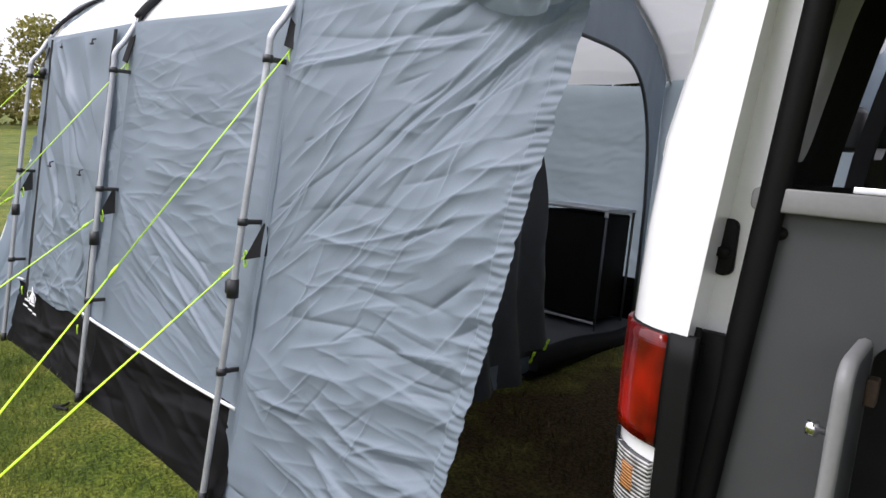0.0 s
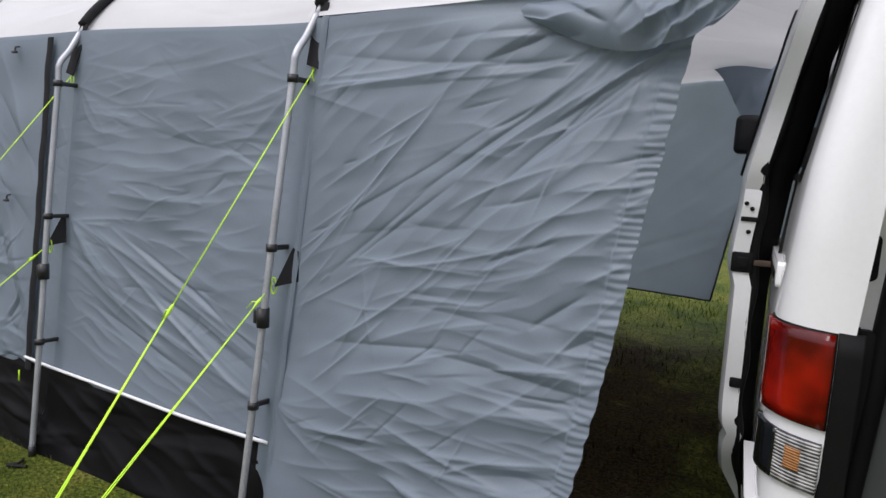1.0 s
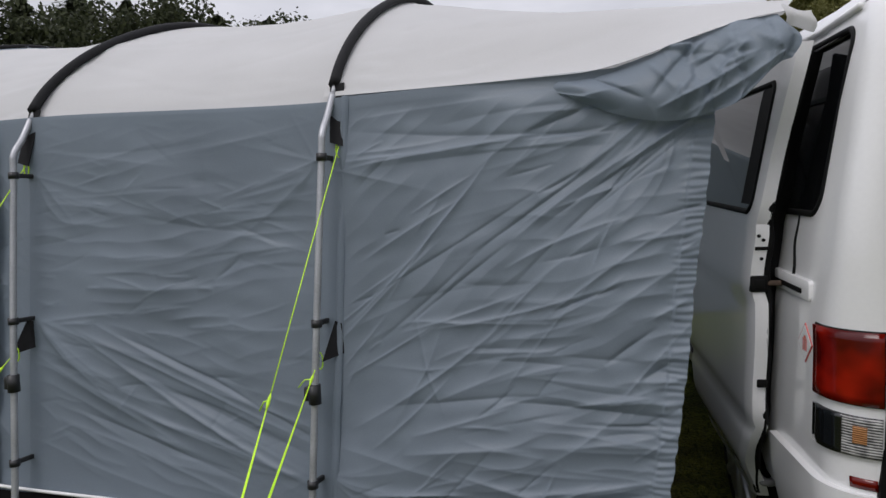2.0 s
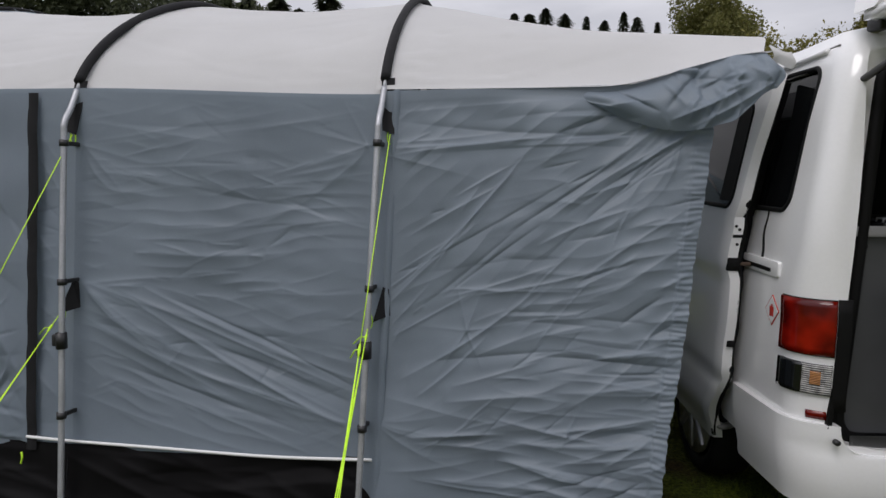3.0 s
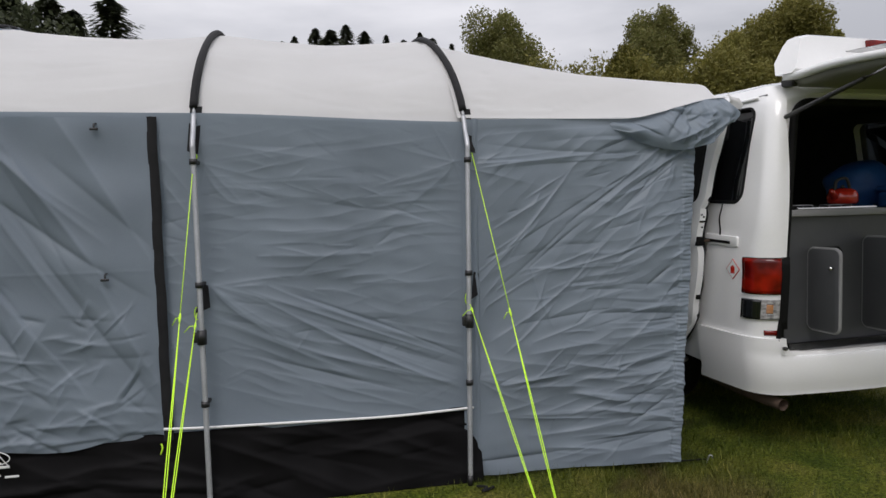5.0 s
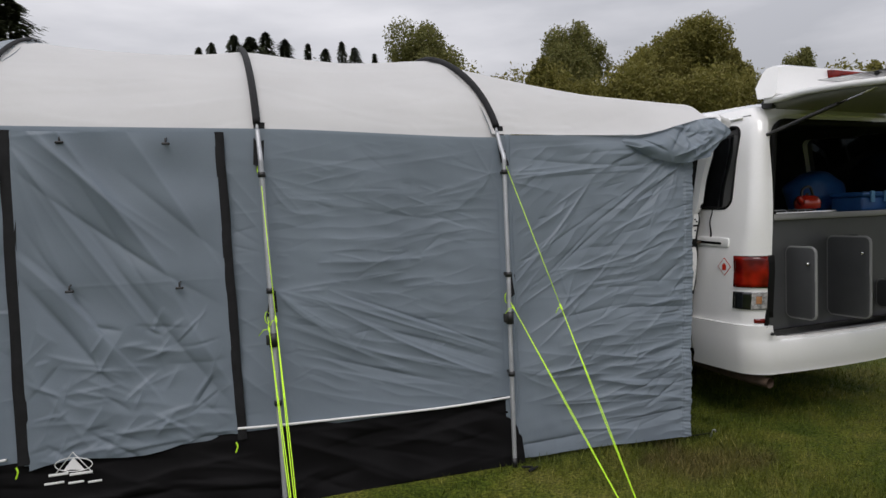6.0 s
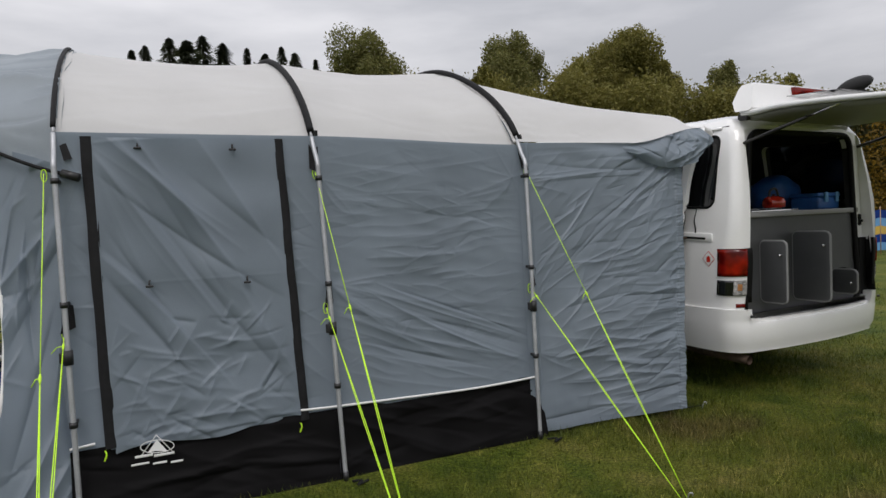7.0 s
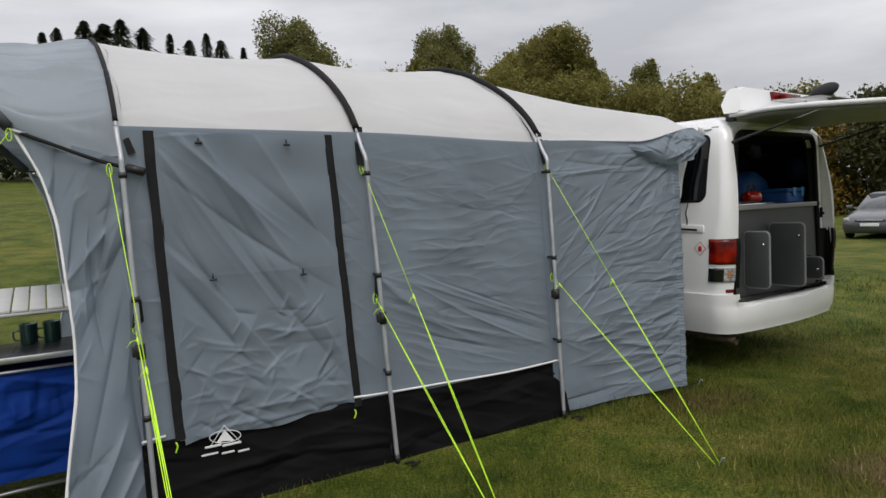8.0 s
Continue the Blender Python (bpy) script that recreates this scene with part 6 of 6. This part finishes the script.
def leaf_cloud(centres, sizes, count, leaf, rng):
    """Many small bent leaf sprays on and in ellipsoid clumps; returns vertices and faces."""
    centres, sizes = np.array(centres, float), np.array(sizes, float)
    weight = sizes.prod(axis=1) ** (2 / 3)
    pick = rng.choice(len(centres), count, p=weight / weight.sum())
    d = rng.normal(size=(count, 3))
    d /= np.linalg.norm(d, axis=1)[:, None]
    r = rng.uniform(0.2, 1.0, (count, 1)) ** 0.6 * (1 + 0.30 * rng.uniform(0, 1, (count, 1)) ** 3)
    p = centres[pick] + d * r * sizes[pick]
    a = rng.normal(size=(count, 3))
    a /= np.linalg.norm(a, axis=1)[:, None]
    b = np.cross(a, rng.normal(size=(count, 3)))
    b /= np.linalg.norm(b, axis=1)[:, None]
    s = leaf * rng.uniform(0.5, 1.3, (count, 1))
    q = np.stack((p - a * s, p - b * s * 0.55 + d * s * 0.2, p + a * s, p + b * s * 0.55 + d * s * 0.2), axis=1).reshape(-1, 3)
    k = 4 * np.arange(count)
    return q, np.stack((k, k + 1, k + 2, k + 3), axis=1)


def build_tree(az, d, top, width, material, label, seed, leaves=60000, leaf=0.13, low=0.25):
    rng = np.random.RandomState(seed)
    x, y, g = place_at(az, d)
    h = 1.44 + d * math.tan(radians(top)) - g
    w = d * math.tan(radians(width)) / 2
    tree = thing("tree", (x, y, g), label, "tree", "field edge trees")
    trunk = [(x, y, g - 0.2), (x + 0.1, y, g + h * 0.25), (x - 0.1, y, g + h * 0.5), (x, y, g + h * 0.8)]
    bm = tube_bm(spline(trunk, 4), [max(0.05, 0.34 * (1 - k / 13)) for k in range(13)], 8)
    centres, sizes = [], []
    for k in range(54):
        a, f = rng.uniform(0, 6.28), rng.uniform(0.0, 1.0)
        rr = w * rng.uniform(0.15, 0.92) * (1 - 0.62 * max(0, f - 0.35))
        z = g + h * (low + 0.1 + (0.80 - low) * f)
        c = (x + rr * math.cos(a), y + rr * math.sin(a), z)
        centres.append(c)
        sizes.append(np.array((w * 0.27, w * 0.27, h * 0.085)) * rng.uniform(0.45, 1.4))
        if k < 7:
            base = (x, y, g + h * rng.uniform(0.2, 0.45))
            tube_bm([base, tuple(lerp(np.array(base), np.array(c), 0.5) + (0, 0, 0.3)), c], [0.12, 0.08, 0.03], 6, bm=bm)
    for dx, f, z in ((0.0, 0.30, 0.90), (-0.28, 0.24, 0.84), (0.30, 0.22, 0.82), (0.06, 0.16, 0.95)):
        centres.append((x + dx * w, y, g + h * z))
        sizes.append((w * f, w * f, h * f * 0.30))
    part("trunk", bm, BARK, tree)
    q, f = leaf_cloud(centres, sizes, leaves, leaf, rng)
    raw("crown", q.tolist(), f.tolist(), material, tree, smooth=False)


def build_fir(az, d, top, width, seed, leaves=1500):
    rng = np.random.RandomState(seed)
    x, y, g = place_at(az, d)
    h = 1.44 + d * math.tan(radians(top)) - g
    w = d * math.tan(radians(width)) / 2
    tree = thing("conifer", (x, y, g), "tall dark conifer at the far edge of the field", "tree", "far conifers")
    part("trunk", tube_bm([(x, y, g - 0.2), (x, y, g + h * 0.5), (x, y, g + h * 0.99)], [0.3, 0.2, 0.03], 7), BARK, tree)
    t = rng.uniform(0.04, 1.0, leaves) ** 0.42
    a = rng.uniform(0, 6.28, leaves)
    tier = 0.72 + 0.26 * np.sin(t * 62 + 1.6 * np.sin(2 * a + seed)) + 0.24 * np.sin(3 * a + 13 * t + seed) + 0.14 * rng.normal(size=leaves)
    r = 1.5 * w * (1 - t) ** 0.56 * tier * rng.uniform(0.5, 1.0, leaves) + 0.05
    p = np.stack((x + r * np.cos(a), y + r * np.sin(a), g + h * t), axis=1)
    out = np.stack((np.cos(a), np.sin(a), np.full(leaves, -0.35)), axis=1)
    side = np.stack((-np.sin(a), np.cos(a), np.zeros(leaves)), axis=1)
    s = rng.uniform(0.2, 0.55, (leaves, 1)) * (0.45 + 0.2 * w)
    q = np.stack((p - out * s * 0.5, p + side * s * 0.3, p + out * s * 0.7, p - side * s * 0.3), axis=1).reshape(-1, 3)
    k = 4 * np.arange(leaves)
    raw("crown", q.tolist(), np.stack((k, k + 1, k + 2, k + 3), axis=1).tolist(), FIR, tree, smooth=False)


def build_hedge(az0, az1, d, tops, material, label, seed, leaves, leaf=0.33, deep=2.5):
    """A run of bushes; tops: rows of bearing and height in degrees."""
    rng = np.random.RandomState(seed)
    centres, sizes = [], []
    n = int((az1 - az0) * d / 80) + 3
    for k in range(n):
        az = lerp(az0, az1, k / (n - 1))
        dd = d + rng.uniform(-deep, deep)
        x, y, g = place_at(az, dd)
        h = max(1.5, 1.44 + d * math.tan(radians(float(np.interp(az, [t[0] for t in tops], [t[1] for t in tops])) * rng.uniform(0.86, 1.0))) - g)
        for f in (0.22, 0.55, 0.84):
            centres.append((x + rng.uniform(-0.8, 0.8), y + rng.uniform(-0.8, 0.8), g + h * f))
            sizes.append(np.array((1.7, 1.7, h * 0.2)) * rng.uniform(0.8, 1.25))
    q, f = leaf_cloud(centres, sizes, leaves, leaf, rng)
    ob = raw("hedge", q.tolist(), f.tolist(), material, smooth=False)
    tagged(ob, label, "hedge", kind="stuff")


build_tree(18.5, 62, 16.7, 9.0, OAK, "spreading green oak tree behind the tent", 11, leaves=70000, leaf=0.135)
build_tree(31.7, 64, 16.0, 7.6, OAK, "round green tree above the hedge line", 12, leaves=64000, leaf=0.135)
build_tree(41.2, 62, 15.4, 7.6, OLIVE, "large olive green tree in the hedge line", 13, leaves=70000, leaf=0.135)
build_tree(37.2, 60, 13.5, 6.0, OLIVE, "low olive green tree beside a larger one", 18, leaves=52000, leaf=0.135)
build_tree(39.3, 63, 14.6, 6.0, OLIVE, "large olive green tree in the hedge line", 20, leaves=52000, leaf=0.135)
build_tree(43.2, 63, 13.0, 5.0, OLIVE, "large olive green tree in the hedge line", 21, leaves=52000, leaf=0.135)
build_tree(49.0, 66, 11.9, 4.8, OAK, "olive green tree rising from the hedge", 14, leaves=52000, leaf=0.135)
build_tree(53.4, 64, 10.2, 5.5, OLIVE, "small green tree in the hedge line", 15, leaves=34000, leaf=0.17, low=0.05)
build_tree(28.6, 58, 13.4, 5.5, YELLOWING, "yellowing bushy tree beside an oak", 16, leaves=52000, leaf=0.135, low=0.1)
build_tree(-70.6, 60, 8.6, 6.5, OLIVE, "thin open tree with sparse leaves against the sky", 17, leaves=2600, leaf=0.2)
build_tree(-75.5, 58, 6.8, 7, OLIVE, "thin open tree with sparse leaves against the sky", 19, leaves=2600, leaf=0.2)
FIRS = ((-0.6, 14.4, 0.8), (0.4, 14.8, 1.0), (2.2, 15.5, 1.9), (3.5, 15.4, 2.2), (4.8, 15.8, 2.4), (6.4, 15.3, 1.5), (8.3, 15.0, 1.2), (9.8, 14.6, 1.1), (11.2, 15.2, 1.6), (12.3, 14.7, 1.5), (14.0, 14.2, 1.2),
        (-13.7, 16.7, 3.0), (-16.3, 15.6, 3.0), (-17.9, 16.4, 3.2), (-20.3, 16.2, 3.6), (-22.5, 16.6, 4.0), (-26, 16.6, 3.4), (-30, 16.8, 3.6), (-33.5, 17.4, 3.8), (-37, 17.4, 4.0), (-40.5, 17.2, 4.0), (-44, 16.9, 4.0), (-47.5, 16.3, 4.0))
for k, (az, el, w) in enumerate(FIRS):
    build_fir(az, 66 + 3 * math.sin(k * 1.7), el, w * (1.9 + 0.6 * math.sin(k * 2.9)), 200 + k, 3200 if w < 2.5 else 4200)
build_hedge(-50, 16, 60, ((-50, 17.2), (-33, 17.9), (-24, 17.4), (-20, 16.8), (-18.5, 15.8), (-15, 14.6), (-13, 12.5), (-3, 12.0), (4, 13.2), (16, 12.6)), FIR, "dark evergreen hedge along the top of the field", 31, 90000, 0.25)
build_hedge(16, 38, 58, ((16, 11.5), (24, 12.6), (28, 13.2), (38, 12.2)), OLIVE, "mixed green hedge along the field edge", 32, 80000, 0.16)
build_hedge(36, 62, 57, ((36, 12.4), (45, 11.2), (51, 10.0), (55, 9.0), (62, 7.8)), OLIVE, "mixed green hedge along the field edge", 33, 120000, 0.155)
build_hedge(58, 100, 50, ((58, 8), (62, 7.9), (66, 7.4), (72, 7), (100, 7)), SHADED_HEDGE, "dark green hedge behind the parked car", 34, 120000, 0.165)
build_hedge(59.6, 61.0, 47, ((59, 6.6), (64, 5.9)), AUTUMN, "yellow autumn bush in front of the hedge", 35, 3600, 0.13, 1.0)
build_hedge(-100, -48, 66, ((-100, 3.0), (-74, 2.9), (-60, 5), (-48, 8)), OLIVE, "low hedge along the far field edge", 36, 9000)


def build_car(az, d, turn):
    """A grey hatchback seen nose on."""
    x, y, g = place_at(az, d)
    car = thing("parked_car", (x, y, g), "grey metallic hatchback parked on the grass by the hedge", "car")
    m = Matrix.Translation((x, y, g)) @ Matrix.Rotation(radians(turn), 4, "Z")

    def put(name, bm, material, parent, label="", smooth=True):
        bm.transform(m)
        return part(name, bm, material, parent, label, smooth)

    def loft(sections):
        bm = bmesh.new()
        rows = [[bm.verts.new(p) for p in s] for s in sections]
        n = len(rows[0])
        for r, s in zip(rows, rows[1:]):
            for k in range(n):
                bm.faces.new((r[k], r[(k + 1) % n], s[(k + 1) % n], s[k]))
        bm.faces.new(rows[0][::-1])
        bm.faces.new(rows[-1])
        return bm

    def section(yy, hw, z0, z1):
        return [(-hw * 0.92, yy, z0), (-hw, yy, lerp(z0, z1, 0.45)), (-hw * 0.93, yy, lerp(z0, z1, 0.9)), (-hw * 0.7, yy, z1), (hw * 0.7, yy, z1), (hw * 0.93, yy, lerp(z0, z1, 0.9)), (hw, yy, lerp(z0, z1, 0.45)), (hw * 0.92, yy, z0)]
    body_c = put("body", loft([section(-2.1, 0.68, 0.28, 0.55), section(-2.0, 0.80, 0.2, 0.68), section(-1.7, 0.87, 0.18, 0.78), section(-0.95, 0.89, 0.18, 0.95), section(1.2, 0.89, 0.18, 0.98), section(2.0, 0.82, 0.25, 0.95), section(2.1, 0.7, 0.3, 0.8)]), SILVER_PAINT, car, "grey painted body")
    put("cabin", loft([[(-0.70, -0.95, 0.93), (0.70, -0.95, 0.93), (0.70, -0.95, 0.94), (-0.70, -0.95, 0.94)], [(-0.76, -0.3, 0.95), (0.76, -0.3, 0.95), (0.58, -0.15, 1.40), (-0.58, -0.15, 1.40)], [(-0.77, 0.8, 0.97), (0.77, 0.8, 0.97), (0.58, 0.8, 1.47), (-0.58, 0.8, 1.47)], [(-0.72, 1.9, 0.95), (0.72, 1.9, 0.95), (0.52, 1.6, 1.38), (-0.52, 1.6, 1.38)]]), CAR_GLASS, body_c, "dark windscreen and windows")
    put("roof", loft([section(-0.12, 0.6, 1.385, 1.43), section(0.7, 0.62, 1.45, 1.5), section(1.6, 0.55, 1.37, 1.42)]), SILVER_PAINT, body_c, "grey roof")
    for s in (-1, 1):
        b = bmesh.new()
        bmesh.ops.create_uvsphere(b, u_segments=14, v_segments=8, radius=1)
        for v in b.verts:
            v.co = Vector((s * 0.66 + 0.17 * v.co.x, -1.98 + 0.12 * v.co.y + 0.10 * abs(v.co.x), 0.62 + 0.075 * v.co.z + s * 0.03 * v.co.x))
        put("headlamp", b, CLEAR_LENS, body_c, "clear headlamp")
        put("door_mirror", box_bm(s * 0.98 - 0.10, s * 0.98 + 0.10, -0.72, -0.62, 0.95, 1.08, 0.03), SILVER_PAINT, body_c)
        for yy in (-1.3, 1.3):
            tyre = bmesh_torus(s * 0.78, yy, 0.30, 0.21, 0.09)
            w = put("wheel", tyre, RUBBER, car, "black tyre")
            rim = tube_bm([(s * 0.85, yy, 0.30), (s * 0.88, yy, 0.30)], 0.2, 20)
            put("rim", rim, ALLOY, w, "silver rim")
    put("grille", box_bm(-0.42, 0.42, -2.1, -2.06, 0.56, 0.63, 0.015), PLASTIC, body_c, "black grille")
    put("grille_bar", box_bm(-0.36, 0.36, -2.125, -2.095, 0.60, 0.625, 0.006), CHROME, body_c, "chrome grille bar")
    put("number_plate", box_bm(-0.26, 0.26, -2.135, -2.11, 0.42, 0.52, 0.004), PIPING, body_c, "blank white plate")
    put("air_intake", box_bm(-0.55, 0.55, -2.06, -2.0, 0.24, 0.36, 0.02), PLASTIC, body_c, "black lower intake")


build_car(65.6, 25, -80)


def build_windbreak(az, d):
    x, y, g = place_at(az, d)
    wb = thing("windbreak", (x, y, g), "blue and yellow striped windbreak on wooden poles", "windbreak")
    colours = (PALE_BLUE, BLUE_CLOTH, YELLOW_CLOTH, PALE_BLUE, BLUE_CLOTH)
    for p in range(3):
        ax, ay = x + p * 1.25, y + p * 0.25
        part("post", tube_bm([(ax, ay, g - 0.1), (ax, ay, g + 1.35)], 0.018, 8), WOOD, wb)
        if p == 2:
            break
        for k, material in enumerate(colours):
            def stripe(u, v, k=k):
                return ax + 1.25 * u, ay + 0.25 * u + 0.06 * np.sin(np.pi * u), g + 0.12 + 0.23 * (k + v) - 0.04 * np.sin(np.pi * u)
            sheet("stripe", stripe, 12, 2, material, wb)


build_windbreak(58.1, 20)


# ---- grass blades near the walk ----
def build_grass():
    rng = np.random.RandomState(77)

    def scatter(n, x0, x1, y0, y1, tall, wide):
        x, y = rng.uniform(x0, x1, n), rng.uniform(y0, y1, n)
        clump = np.sin(x * 3.1 + 1.3 * np.sin(y * 2.3)) + np.sin(y * 4.3 + 1.7 * np.sin(x * 1.9))
        keep = rng.uniform(-2.6, 1.6, n) < clump + 0.6
        edge = np.minimum(np.minimum(x - x0, x1 - x), np.minimum(y - y0, y1 - y))
        keep &= rng.uniform(0, 0.9, n) < edge
        tent = (y > 0.02 + 0.05 * rng.normal(size=n)) & (x < 0.02)
        keep &= ~tent
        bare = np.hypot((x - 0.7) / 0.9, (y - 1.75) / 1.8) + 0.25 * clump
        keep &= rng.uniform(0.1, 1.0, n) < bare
        dry = np.hypot((x - DRY_PATCH[0]) / 0.5, (y - DRY_PATCH[1]) / 0.35) + 0.2 * clump
        keep &= rng.uniform(-0.2, 0.8, n) < dry
        x, y, clump = x[keep], y[keep], clump[keep]
        n = len(x)
        a, lean = rng.uniform(0, 6.28, n), rng.uniform(0.2, 1.3, n)
        h = tall * rng.uniform(0.45, 1.2, n) * (1 + 0.15 * clump)
        w = wide * rng.uniform(0.6, 1.3, n)
        base = np.stack((x, y, -0.008 + SLOPE * np.maximum(0, y - 0.3) * (1 - 0.9 * step(4, 14, x)) - 0.15 * step(4, 14, x)), axis=1)
        across = np.stack((-np.sin(a), np.cos(a), np.zeros(n)), axis=1) * w[:, None]
        tip = base + np.stack((np.cos(a) * lean * h, np.sin(a) * lean * h, h + 0.008), axis=1)
        return np.stack((base - across, base + across, tip), axis=1).reshape(-1, 3)
    q = np.concatenate((scatter(210000, -4.8, 2.6, -2.9, 0.7, 0.032, 0.0021), scatter(90000, 0.0, 4.6, -2.6, 2.2, 0.034, 0.0025), scatter(45000, -0.8, 9.0, -3.0, 6.0, 0.05, 0.005), scatter(12000, -6.0, -2.5, -1.0, 6.0, 0.05, 0.005)))
    me = bpy.data.meshes.new("grass")
    n = len(q)
    me.vertices.add(n)
    me.vertices.foreach_set("co", q.ravel())
    me.loops.add(n)
    me.loops.foreach_set("vertex_index", np.arange(n))
    me.polygons.add(n // 3)
    me.polygons.foreach_set("loop_start", np.arange(0, n, 3))
    me.update(calc_edges=True)
    tagged(link_mesh("grass", me, BLADE), "short mown grass with dry blades round the tent", "grass", kind="stuff")


build_grass()
